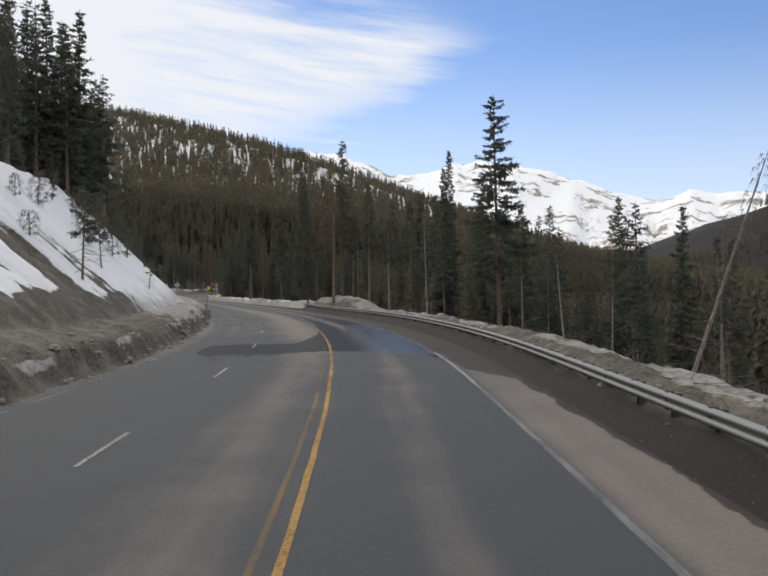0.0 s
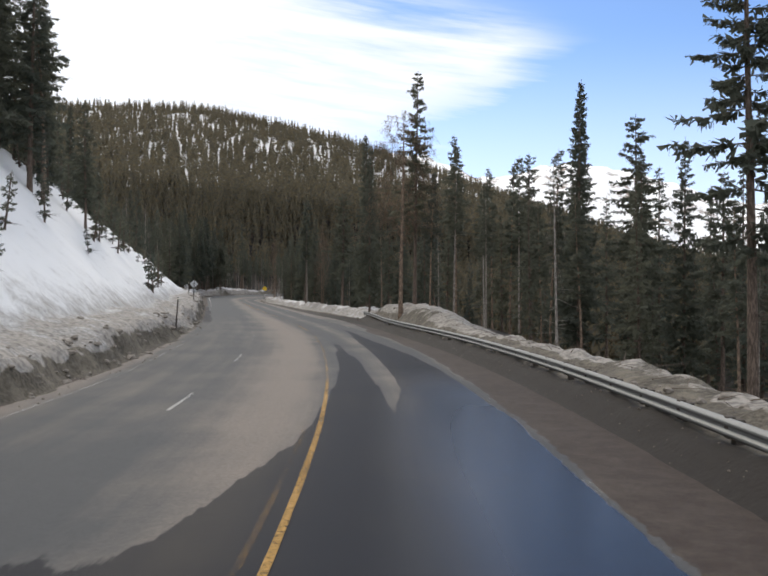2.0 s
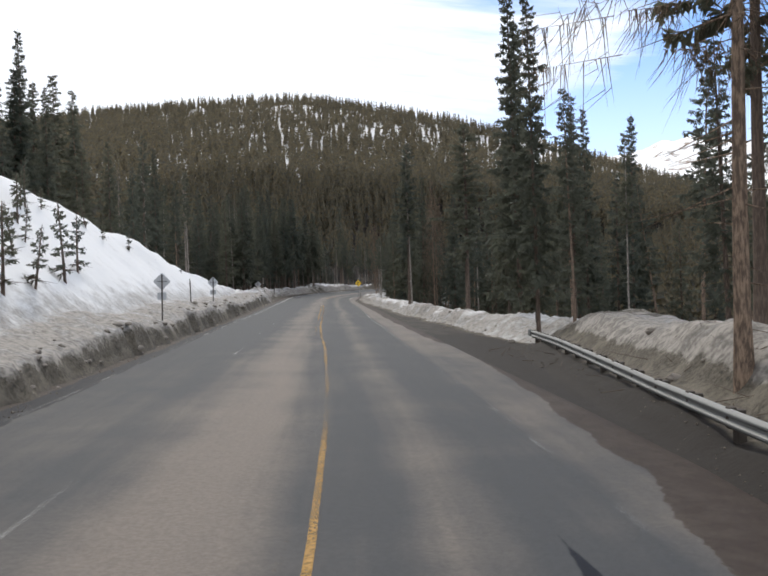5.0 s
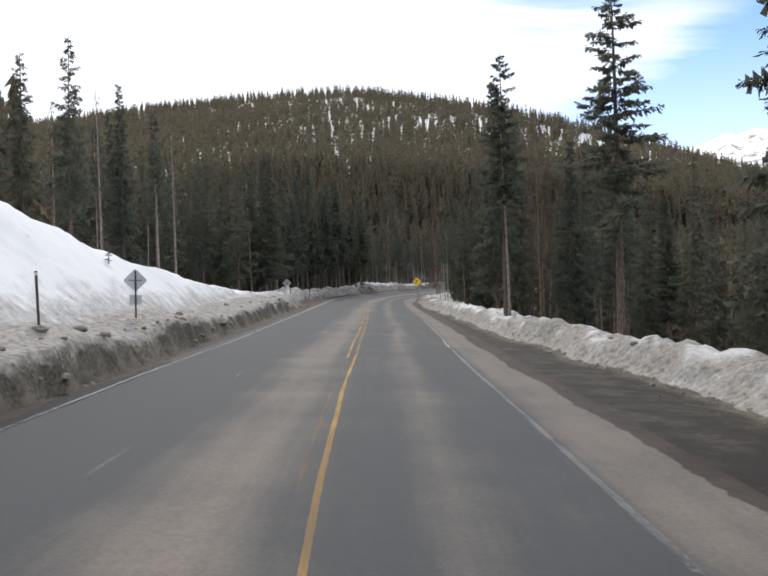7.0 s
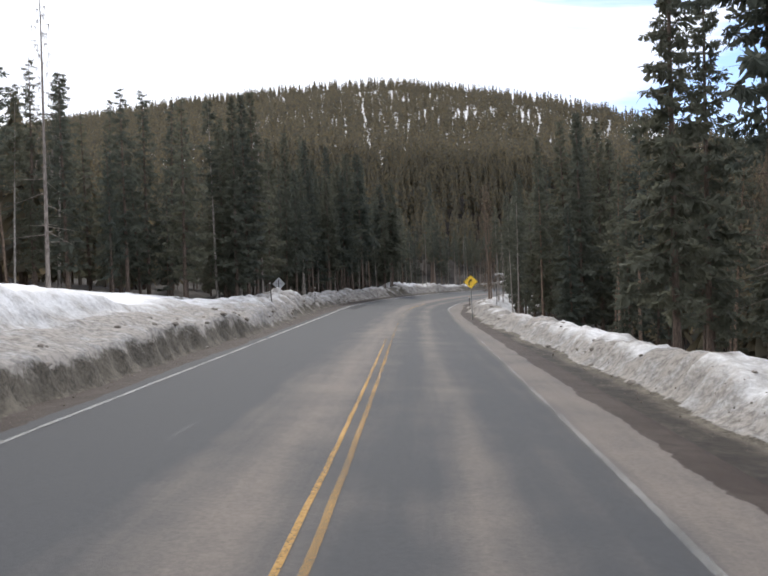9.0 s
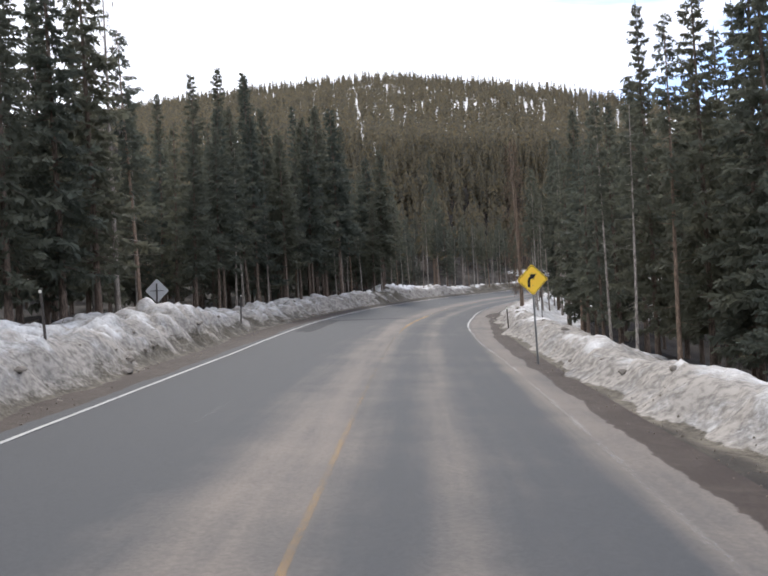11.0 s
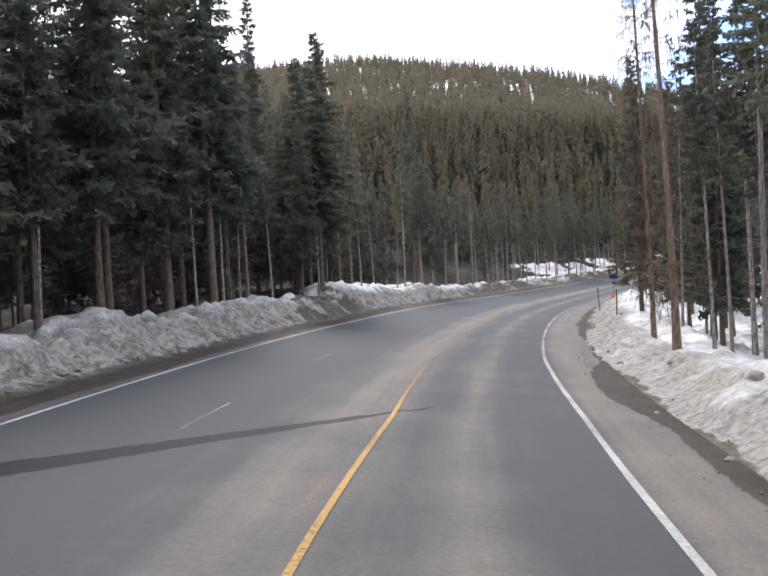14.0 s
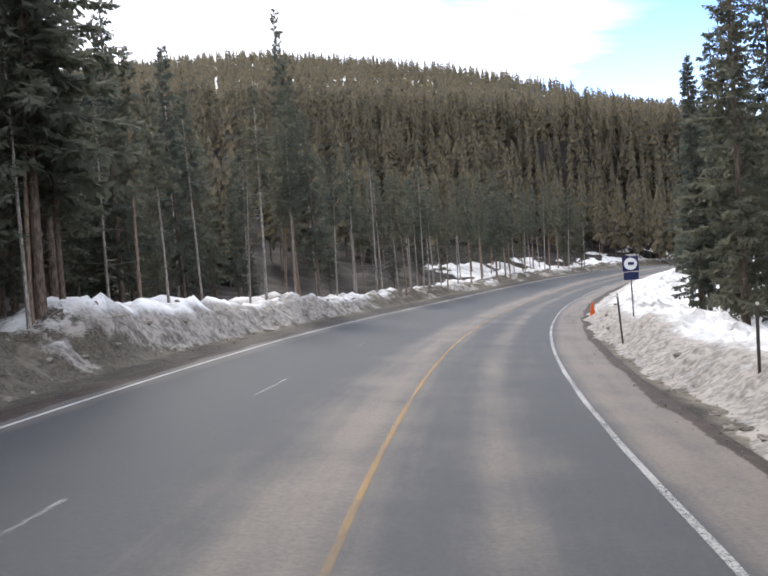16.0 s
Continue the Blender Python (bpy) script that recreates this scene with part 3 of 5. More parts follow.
def ground_parts(u, v):
    """Height, snow, grime, damp and painted shade of the roadside in road coordinates."""
    d = np.abs(v)
    lz, ls, lg, ld = left_profile(u, d)
    rz, rs, rg, rd = right_profile(u, d)
    left = v < 0
    z = np.where(left, lz, rz) + road_z(u, v) - 0.03
    under = (v > -6.2) & (v < 4.6)
    z = np.where(under, road_z(u, v) - 0.12, z)
    return z, np.where(left, ls, rs), np.where(left, lg, rg), np.where(left, ld, rd)


def ground_z(x, y):
    u, v = to_road(x, y)
    z, *_ = ground_parts(np.clip(u, U0, U1), v)
    return z + hill_near(np.atleast_1d(np.asarray(x, float)), np.atleast_1d(np.asarray(y, float)), u, v)


# ---------------------------------------------------------------- ground, one sheet out to the horizon
def grid_faces(nu, nv, base=0):
    i = np.arange((nu - 1))[:, None] * nv + np.arange(nv - 1)[None, :] + base
    i = i.ravel()
    return np.stack([i, i + 1, i + nv + 1, i + nv], 1)


STRIP_V = np.concatenate([-np.array([58, 52, 46, 41, 37, 33.5, 30.5, 28, 26, 24.4, 23, 21.8, 20.6, 19.5, 18.5, 17.6, 16.8, 16.0, 15.3, 14.6, 14.0, 13.4, 12.9]), np.arange(-12.4, -6.3, 0.21), [-5.5, -2, 1.5, 4.6, 5.0, 5.3], np.arange(5.55, 12.6, 0.22), np.array([13, 13.6, 14.3, 15, 16, 17, 18.2, 19.5, 21, 23, 25, 28, 31, 35, 40, 46, 52, 58])])


def build_ground():
    us = np.arange(U0 + 30, U1 - 2, 0.42)
    uu, vv = np.meshgrid(us, STRIP_V, indexing="ij")
    u, v = uu.ravel(), vv.ravel()
    x, y = on_road(u, v)
    z, snow, grime, damp_shade = ground_parts(u, v)
    z = z + hill_near(x, y, u, v)
    faces = grid_faces(len(us), len(STRIP_V))[:, ::-1]
    # the far land
    xs = np.concatenate([np.arange(-1500, -420, 60), np.arange(-420, 420, 12), np.arange(420, 1600, 60)])
    ys = np.concatenate([np.arange(-500, -60, 40), np.arange(-60, 480, 9), np.arange(480, 1000, 20), np.arange(1000, 4700, 100)])
    fx, fy = np.meshgrid(xs, ys, indexing="ij")
    fx, fy = fx.ravel(), fy.ravel()
    fu, fv = to_road(fx, fy)
    fz, fs, fg, fd = ground_parts(np.clip(fu, U0, U1), fv)
    fz = fz + hill_near(fx, fy, fu, fv)
    inside = (np.abs(fv) < 50) & (fu > U0 + 36) & (fu < U1 - 10)
    fz = np.where(inside, fz - 5.0, fz - 0.25)
    patch = fbm(fx * 0.03, fy * 0.03, 61)
    fs = np.where(np.abs(fv) < 30, 0.3, 0.28 * patch)
    fs = np.where(hill_z(fx, fy) > 20, 0.02 + 0.74 * smooth01(hill_z(fx, fy), 44, 58) * smooth01(fx, 330, 250), fs)
    fs = np.where((fu > U1 - 20) & (hill_z(fx, fy) < 22) & (np.abs(fv) < 60), 0.5 + 0.5 * patch, fs)
    faces2 = grid_faces(len(xs), len(ys), len(x))[:, ::-1]
    faces2 = faces2[:, ::-1]
    co = np.stack([np.concatenate([x, fx]), np.concatenate([y, fy]), np.concatenate([z, fz])], 1)
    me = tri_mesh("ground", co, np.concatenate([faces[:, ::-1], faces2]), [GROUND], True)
    float_layer(me, "snow", np.concatenate([snow, fs]))
    float_layer(me, "grime", np.concatenate([grime, np.full(len(fx), 0.1)]))
    # bare far land coloured dark throughout, for the shade among the trees
    float_layer(me, "damp_shade", np.concatenate([damp_shade, np.full(len(fx), 0.75)]))
    tagged(new("ground", me), "snow-covered mountain ground with dirty ploughed banks along the road", "ground", kind="structure")


build_ground()


# ---------------------------------------------------------------- road and its markings
def wetness(u, v):
    """Meltwater over the right lane and across the road; second value: standing film."""
    near = np.interp(v, [-6.3, -5.3, -4.3, -4.0, -2.4, -2.0, -0.3, 2.8, 3.4, 3.75], [40, 31, 28.5, 32.3, 32.8, 35.5, 36.2, 34.2, 33.6, 30.9]) + 3.0 * (fbm(v * 2.2, 0.04 * u, 72) - 0.5)
    far = np.interp(v, [-6, -5.5, -1.85, -1.4, -1.2, -0.4, 0.0, 0.3, 0.5], [40, 41.3, 41.5, 42.6, 44, 47.5, 54, 60, 75]) + 1.6 * (fbm(v * 1.6, u * 0.1, 73) - 0.5)
    sheet = smooth01(u, near - 2.6, near + 1.6) * smooth01(u, far + 1.4, far - 1.6) * smooth01(v, 4.05, 3.75) * smooth01(v, -6.3, -5.6)
    sheet = sheet * np.where(v < -1.9, 0.45 + 0.55 * smooth01(np.abs(u - 38.2), 4.2, 2.0), 1.0)
    lane = sheet * smooth01(u, 57, 51)
    il, ir = np.interp(u, [50, 53, 60, 66, 82], [0.0, 0.0, 0.3, 0.4, 0.75]), np.interp(u, [50, 52, 57, 62, 70, 82], [1.62, 1.42, 1.30, 1.24, 1.02, 0.85])
    inner = smooth01(u, 47.5, 49.5) * smooth01(u, 85, 70) * smooth01(v, il - 0.12, il + 0.12) * smooth01(v, ir + 0.12, ir - 0.12)
    ol, orr = np.interp(u, [50, 52, 55, 60, 68, 76, 80, 84.6, 89], [1.5, 1.55, 1.9, 1.98, 2.05, 2.1, 2.25, 2.64, 2.85]), np.interp(u, [50, 53, 66, 73, 80, 84.6, 90], [3.95, 3.85, 3.65, 3.25, 2.9, 3.0, 3.0])
    outer = smooth01(u, 47.5, 49.5) * smooth01(u, 94, 87) * smooth01(v, ol - 0.12, ol + 0.12) * smooth01(v, orr + 0.12, orr - 0.12)
    inner, outer = inner * (1 - 0.42 * smooth01(u, 60, 72)), outer * (1 - 0.12 * smooth01(u, 60, 80))
    wet = np.maximum.reduce([lane * (1 - smooth01(u, 49.6, 51.4)), inner, outer, sheet * smooth01(v, 0.6, 0.2)])
    pool = 0.85 * smooth01(v, -0.6, 3.4) * smooth01(u, 72, 44) * smooth01(u, 31, 34)
    # thin runs from the left bank later on
    for u0, v0, du, dv, wd in ((242.8, -5.8, 8.0, 6.8, 0.5), (266.8, -7.7, 3.0, 1.2, 0.25), (269.8, -7.9, 3.6, 1.6, 0.22), (330.0, -6.0, 4.0, 1.4, 0.3)):
        t = np.clip((v - v0) / dv, 0, 1)
        wet = np.maximum(wet, smooth01(np.abs(u - u0 - du * t), wd * 2.2 * (1.1 - t), wd * 0.6 * (1.1 - t)) * smooth01(v, v0 - 1.0, v0) * smooth01(v, v0 + dv + 0.3, v0 + dv - 0.4))
    seep = 0.75 * smooth01(np.abs(v + 5.75 + 0.03 * (u - 236)), 1.0, 0.3) * smooth01(u, 226, 232) * smooth01(u, 248, 240)
    wet = np.maximum(wet, seep)
    left_melt = smooth01(np.abs(v + 6.25), 0.6, 0.2) * smooth01(u, 88, 100) * smooth01(u, 150, 135)
    return np.maximum(wet, 0.8 * left_melt), pool


LEDGE_U, LEDGE_V = [-80, 30, 50, 60, 82, 100, 137, 150, 162, 200, 215, 227, 240, 255, 280, 300, 420], [-7.1, -7.1, -6.8, -6.45, -6.4, -5.95, -5.95, -5.7, -5.8, -5.9, -6.0, -6.35, -6.7, -6.95, -7.2, -7.55, -7.6]
DASH_U, DASH_V = [-80, 10, 30, 54, 90, 150, 200, 237, 262, 290, 420], [-3.43, -3.43, -3.75, -3.53, -3.1, -3.2, -3.05, -3.35, -3.6, -3.7, -3.7]


def build_road():
    us = np.concatenate([np.arange(U0, 16, 1.2), np.arange(16, 100, 0.35), np.arange(100, 236, 0.9), np.arange(236, 274, 0.3), np.arange(274, U1, 0.9)])
    vs = np.concatenate([[-8.6], np.arange(-8.3, 6.1, 0.2), [6.3]])
    uu, vv = np.meshgrid(us, vs, indexing="ij")
    u, v = uu.ravel(), vv.ravel()
    x, y = on_road(u, v)
    z = road_z(u, v) + 0.012 * (fbm(u * 0.2, v * 0.5, 75) - 0.5)
    z = np.where((v < -8.4) | (v > 6.2), z - 0.25, z)
    me = tri_mesh("road", np.stack([x, y, z], 1), grid_faces(len(us), len(vs)), [ASPHALT], True)
    # dust lies between the wheel paths and on the shoulders
    bump = lambda c, wd: np.exp(-((v - c) / wd) ** 2)
    inner = np.interp(u, [120, 165, 210, 300], [-1.2, -1.2, -0.5, -0.7])
    sand = 0.20 + 0.36 * bump(1.85, 0.5) + 0.50 * np.exp(-((v - inner) / 1.05) ** 2) - (0.14 + 0.18 * smooth01(u, 120, 150)) * smooth01(v, -2.2, -3.4) * smooth01(v, -7.0, -6.4)
    sand = sand + np.interp(u, [-80, 20, 30, 110, 125, 400], [0.65, 0.65, 0.25, 0.3, 0.5, 0.5]) * smooth01(v, 3.85, 4.25) + 0.3 * smooth01(v, -6.6, -7.2)
    sand = sand + 0.30 * smooth01(u, 42, 52) * smooth01(u, 130, 90) * smooth01(v, 0.2, -0.8) - 0.12 * smooth01(u, 30, 10) * smooth01(v, 0.0, 0.5) * smooth01(v, 4.0, 3.6)
    sand = sand - 0.16 * smooth01(u, 36, 26) * smooth01(v, 0.3, -0.5)
    wet, pool = wetness(u, v)
    float_layer(me, "sand", sand)
    float_layer(me, "wet", wet)
    float_layer(me, "pool", pool)
    edge = np.interp(u, [-80, 0, 24, 27, 34, 50, 62, 80, 88, 92, 102, 115, 122, 150, 200, 212, 222, 232, 241, 250, 253, 258.5, 262, 268, 280, 300, 420], [5.5, 5.5, 5.2, 4.1, 3.98, 4.0, 4.15, 4.35, 4.2, 4.9, 5.5, 6.2, 5.5, 5.15, 5.1, 5.1, 5.0, 5.3, 5.4, 5.4, 4.85, 4.95, 5.6, 5.75, 5.5, 5.5, 5.4]) + 0.35 * (fbm(u * 0.5, v * 0.2, 79) - 0.5)
    ledge = np.interp(u, LEDGE_U, LEDGE_V) - np.interp(u, [0, 90, 110, 195, 215], [0.5, 0.5, 0.2, 0.2, 0.15]) - 0.5 * fbm(u * 0.4, v * 0.1, 80)
    float_layer(me, "mud", np.maximum(smooth01(v, edge - 0.38, edge + 0.42), smooth01(v, ledge + 0.3, ledge - 0.35)))
    uvl = me.uv_layers.new(name="UVMap")
    idx = np.empty(len(me.loops), dtype=np.int32)
    me.loops.foreach_get("vertex_index", idx)
    uvl.data.foreach_set("uv", np.stack([v[idx], u[idx]], 1).astype(np.float32).ravel())
    ob = new("road", me)
    tagged(ob, "grey asphalt mountain road dusted with tan sand, wet patches", "road", kind="structure")
    return ob


def stripe(name, ua, ub, v, width, mat, cover, label, step=1.0):
    us = np.linspace(ua, ub, max(2, int((ub - ua) / step) + 1))
    mid = np.full_like(us, v) if isinstance(v, float) else np.interp(us, *v)
    uu = np.stack([us, us], 1)
    vv = np.stack([mid - width / 2, mid + width / 2], 1)
    ragged = 0.018 * (vnoise(uu * 2.3, vv * 3.1, 77) - 0.5)
    x, y = on_road(uu.ravel(), (vv + ragged).ravel())
    z = road_z(uu.ravel(), vv.ravel()) + 0.014
    me = tri_mesh(name, np.stack([x, y, z], 1), grid_faces(len(us), 2), [mat], False)
    float_layer(me, "cover", np.interp(uu.ravel(), *cover))
    return tagged(new(name, me), label, "road marking", kind="structure")


road = build_road()
MID_U = [-80, 8, 18, 24, 28, 33, 40, 48, 57, 64, 70, 76, 87, 97, 108, 116, 124, 134, 139, 145, 150, 160, 190, 210, 226, 235, 243, 249, 252, 258, 265, 290, 420]
MID_V = [0.13, 0.14, 0.06, -0.11, -0.18, -0.22, -0.17, -0.10, -0.08, -0.07, 0.0, 0.04, 0.22, 0.30, 0.34, 0.30, 0.10, 0.0, 0.05, 0.09, 0.03, 0.03, -0.03, 0.0, -0.04, 0.0, 0.06, 0.18, 0.15, 0.08, 0.0, 0.02, 0.10]
SIDE_V = [q - 0.28 for q in MID_V]
stripe("centre_line", U0, U1, (MID_U, MID_V), 0.10, YELLOW, ([0, 40, 54, 60, 72, 75, 78, 86, 88, 94, 97, 106, 112, 122, 130, 143, 148, 180, 195, 228, 238, 251, 255, 261, 272, 300], [0.62, 0.58, 0.45, 0.1, 0.05, 0.25, 0.1, 0.1, 0.5, 0.5, 0.0, 0.1, 0.4, 0.35, 0.5, 0.5, 0.35, 0.4, 0.08, 0.05, 0.65, 0.65, 0.25, 0.15, 0.28, 0.34]), "yellow centre line, bright in places, elsewhere worn and dusty")
for a, b, c in ((U0, 50.0, 0.42), (84.0, 96.0, 0.05), (122.0, 143.0, 0.22), (143.0, 188.0, 0.70), (240.0, 266.0, 0.15)):
    stripe("centre_line", a, b, (MID_U, SIDE_V), 0.085, YELLOW, ([a, (a + b) / 2, b], [c - 0.15, c - 0.12, c - 0.4]), "faded second yellow centre line, partly dusted over")
stripe("edge_line", U0, U1, (LEDGE_U, LEDGE_V), 0.11, WHITE, ([0, 60, 110, 140, 185, 200], [0.1, 0.1, 0.05, 0.35, 0.45, 0.75]), "white edge line along the left shoulder")
stripe("edge_line", U0, U1, ([-80, 150, 185, 200, 212, 222, 236, 250, 262, 275, 420], [3.92, 3.90, 4.25, 4.45, 4.45, 4.15, 3.97, 4.02, 3.84, 3.90, 3.85]), 0.12, WHITE, ([0, 20, 26, 32, 36, 90, 125, 150, 165, 225, 238, 256, 268], [0.2, 0.2, 0.5, 0.4, -0.1, -0.1, 0.1, 0.3, 0.1, 0.1, 0.65, 0.65, 0.45]), "dusty white edge line along the right shoulder")
DASH_K, DASH_A = [0, 4, 5, 7, 9, 10, 15, 20, 36], [-36.6, 12.8, 25.7, 51.5, 76.2, 89.0, 147.8, 210.4, 407.0]
for k in range(36):
    a = float(np.interp(k, DASH_K, DASH_A))
    if a < 390:
        tagged(stripe("lane_dash", a, a + 3.05, (DASH_U, DASH_V), 0.09, WHITE, ([0, 60, 70, 150, 200, 300], [0.5, 0.45, 0.15, 0.0, 0.0, 0.2]), "short white lane dash", 0.5), group="lane dashes")


# ---------------------------------------------------------------- far mountains
def build_mountains():
    azs = np.radians(np.linspace(-12, 45, 150))  # to the right of +y
    prof_a = np.radians([-12, -5, -3, 0.5, 3.5, 6, 9, 12, 15.5, 18, 20, 23, 27, 45])
    prof_e = np.radians([8.0, 9.3, 9.2, 7.6, 8.0, 8.5, 8.3, 7.5, 6.2, 5.6, 6.2, 6.0, 5.4, 4.0])
    rs = np.linspace(0, 1, 26)
    vx, vy, vz = [], [], []
    for a in azs:
        e = np.interp(a, prof_a, prof_e) + radians(0.25) * (fbm(np.array([a * 60]), np.array([0.0]), 81, 4)[0] - 0.5) * 2
        for t in rs:
            r = 1500 + 1900 * min(t / 0.8, 1) + 500 * max(0, t - 0.8)
            ridge = (3400 * math.tan(e))
            h = ridge * (min(t / 0.8, 1) ** 1.15) - max(0, t - 0.8) * 900 - 40 * (1 - t)
            n = fbm(np.array([a * 22]), np.array([t * 5.0]), 83, 5)[0] - 0.5
            n2 = abs(fbm(np.array([a * 55]), np.array([t * 3.0]), 84, 4)[0] - 0.5)
            h += (150 * n - 120 * n2) * math.sin(math.pi * min(t / 0.8, 1)) * 0.8
            vx.append(r * math.sin(a)), vy.append(r * math.cos(a)), vz.append(h)
    me = tri_mesh("mountain_range", np.stack([vx, vy, vz], 1), grid_faces(len(azs), len(rs))[:, ::-1], [MOUNTAIN], True)
    tagged(new("backdrop", me), "distant snow-covered mountain range with bare rock faces", "mountain", kind="structure")


build_mountains()


# ---------------------------------------------------------------- conifers
def conifer(seed, height, bare, spread, droop, n_limbs, sprays, dead=False, twigs=9, hang=0.45, taper=1.0, gap=0.0, bushy=1.0, girth=1.0):
    """Arrays for a trunk and a crown: tapered trunk, limbs in loose whorls, needle sprays along every limb."""
    rng = np.random.default_rng(seed)
    r0 = (0.0068 * height + 0.02) * girth
    sides = 9
    tv, tf, cv, cf = [], [], [], []
    # trunk with a gentle sweep
    levels = 12
    bend = rng.normal(0, 0.012 * height, 2)
    spine = []
    for k in range(levels + 1):
        t = k / levels
        spine.append((bend[0] * math.sin(t * 2.2) * t, bend[1] * math.sin(t * 1.7) * t, t * height - 0.5 * (k == 0)))
    for k, c in enumerate(spine):
        t = k / levels
        r = r0 * (1 - t) ** 0.85 + 0.012 + (0.35 * r0 if k == 0 else 0)
        for i in range(sides):
            an = 2 * math.pi * i / sides
            tv.append((c[0] + r * math.cos(an), c[1] + r * math.sin(an), c[2]))
    for k in range(levels):
        for i in range(sides):
            a, b = k * sides + i, k * sides + (i + 1) % sides
            tf.append((a, b, b + sides)), tf.append((a, b + sides, a + sides))

    def at(t):
        k = min(int(t * levels), levels - 1)
        f = t * levels - k
        return np.array(spine[k]) * (1 - f) + np.array(spine[k + 1]) * f

    def stick(p, q, r, twig=False):
        vs, fs = (cv, cf) if twig else (tv, tf)
        d = q - p
        s1 = np.cross(d, (0, 0, 1.0))
        s1 = s1 / (np.linalg.norm(s1) + 1e-9) * r
        s2 = np.cross(s1, d)
        s2 = s2 / (np.linalg.norm(s2) + 1e-9) * r
        b = len(vs)
        vs.extend([tuple(p + s1), tuple(p - 0.5 * s1 + 0.87 * s2), tuple(p - 0.5 * s1 - 0.87 * s2), tuple(q)])
        fs.extend([(b, b + 1, b + 3), (b + 1, b + 2, b + 3), (b + 2, b, b + 3)])

    # dead stubs on the bare lower trunk
    for k in range(int(10 + 16 * bare)):
        t = rng.uniform(0.12, max(bare, 0.2))
        p = at(t)
        an = rng.uniform(0, 2 * math.pi)
        ln = rng.uniform(0.3, 1.5) * (1.6 if dead else 1.0)
        q = p + np.array([math.cos(an) * ln, math.sin(an) * ln, rng.uniform(-0.5, 0.15) * ln])
        stick(p, q, 0.018)
    for k in range(n_limbs):
        t = bare + (1 - bare) * ((k + rng.uniform(0, 0.8)) / n_limbs) ** 0.92
        if t > 0.985 or (gap and rng.random() < gap):
            continue
        p = at(t)
        s = (t - bare) / (1 - bare)
        reach = spread * height * ((1 - s) ** taper * 0.92 + 0.07) * rng.uniform(0.5, 1.22)
        if s < 0.12:
            reach *= rng.uniform(0.5, 1.0)
        an = k * 2.399 + rng.normal(0, 0.45)
        out = np.array([math.cos(an), math.sin(an), 0.0])
        side = np.array([-out[1], out[0], 0.0])
        dr = droop * (1 - s) + 0.25 * s * -1.0 + rng.normal(0, 0.10)
        mid = p + out * reach * 0.55 + np.array([0, 0, -dr * reach * 0.45])
        end = p + out * reach + np.array([0, 0, -dr * reach * 0.72 + 0.06 * reach])
        stick(p, mid, (0.012 + 0.010 * reach) * (0.7 if dead else 1.0), dead)
        stick(mid, end, 0.010, dead)
        if dead:
            for j in range(twigs):
                f = rng.uniform(0.1, 1)
                c = mid * (1 - f) + end * f
                q = c + side * rng.uniform(-0.6, 0.6) * reach * 0.5 + np.array([0, 0, rng.uniform(-hang, 0.1) * reach * 0.5])
                stick(c, q, 0.011, True)
                stick(c * 0.4 + q * 0.6, q + out * 0.25 * reach * rng.uniform(0, 1) + np.array([0, 0, -0.5 * rng.random()]), 0.007, True)
            continue
        m = max(3, int(1.3 * sprays * (0.35 + 0.8 * reach / (spread * height))))
        for j in range(m):
            f = (0.12 + 0.88 * (j + rng.random()) / m)
            c = (p * (1 - f / 0.55) + mid * (f / 0.55)) if f < 0.55 else (mid * (1 - (f - 0.55) / 0.45) + end * ((f - 0.55) / 0.45))
            ln = rng.uniform(0.6, 1.3) * (0.24 + 0.17 * reach) * (1.15 - 0.4 * f) * (0.35 + 0.65 * bushy)
            sg = 1 if j % 2 else -1
            d = out * rng.uniform(0.1, 0.8) + side * sg * rng.uniform(0.1, 0.9) + np.array([0, 0, rng.uniform(-0.85, 0.15)])
            d /= np.linalg.norm(d)
            wv = np.cross(d, (0, 0, 1.0)) + rng.normal(0, 0.6, 3)
            wv = wv / np.linalg.norm(wv)
            for fan, fl in ((-0.7, 0.8), (0.0, 1.0), (0.7, 0.8)):
                dd = d + wv * fan + np.array([0, 0, rng.normal(-0.1, 0.2)])
                dd = dd / np.linalg.norm(dd) * ln * fl * rng.uniform(0.7, 1.2)
                hw = wv * ln * rng.uniform(0.13, 0.26) + np.array([0, 0, rng.normal(0, 0.08) * ln])
                b = len(cv)
                cv.extend([tuple(c), tuple(c + dd + hw), tuple(c + dd * rng.uniform(0.75, 1.1) - hw)])
                cf.append((b, b + 1, b + 2))
    return tv, tf, cv, cf


def tree_thing(name, seed, label, bark=None, **kw):
    tv, tf, cv, cf = conifer(seed, **kw)
    top = new(name)
    t = new("trunk", tri_mesh("trunk", tv, tf, [bark or BARK], True))
    t.parent = top
    if cf:
        dead = kw.get("dead", False)
        c = new("crown", tri_mesh("crown", cv, cf, [(bark or BARK) if dead else NEEDLES], dead))
        c.parent = top
    return tagged(top, label, "tree")


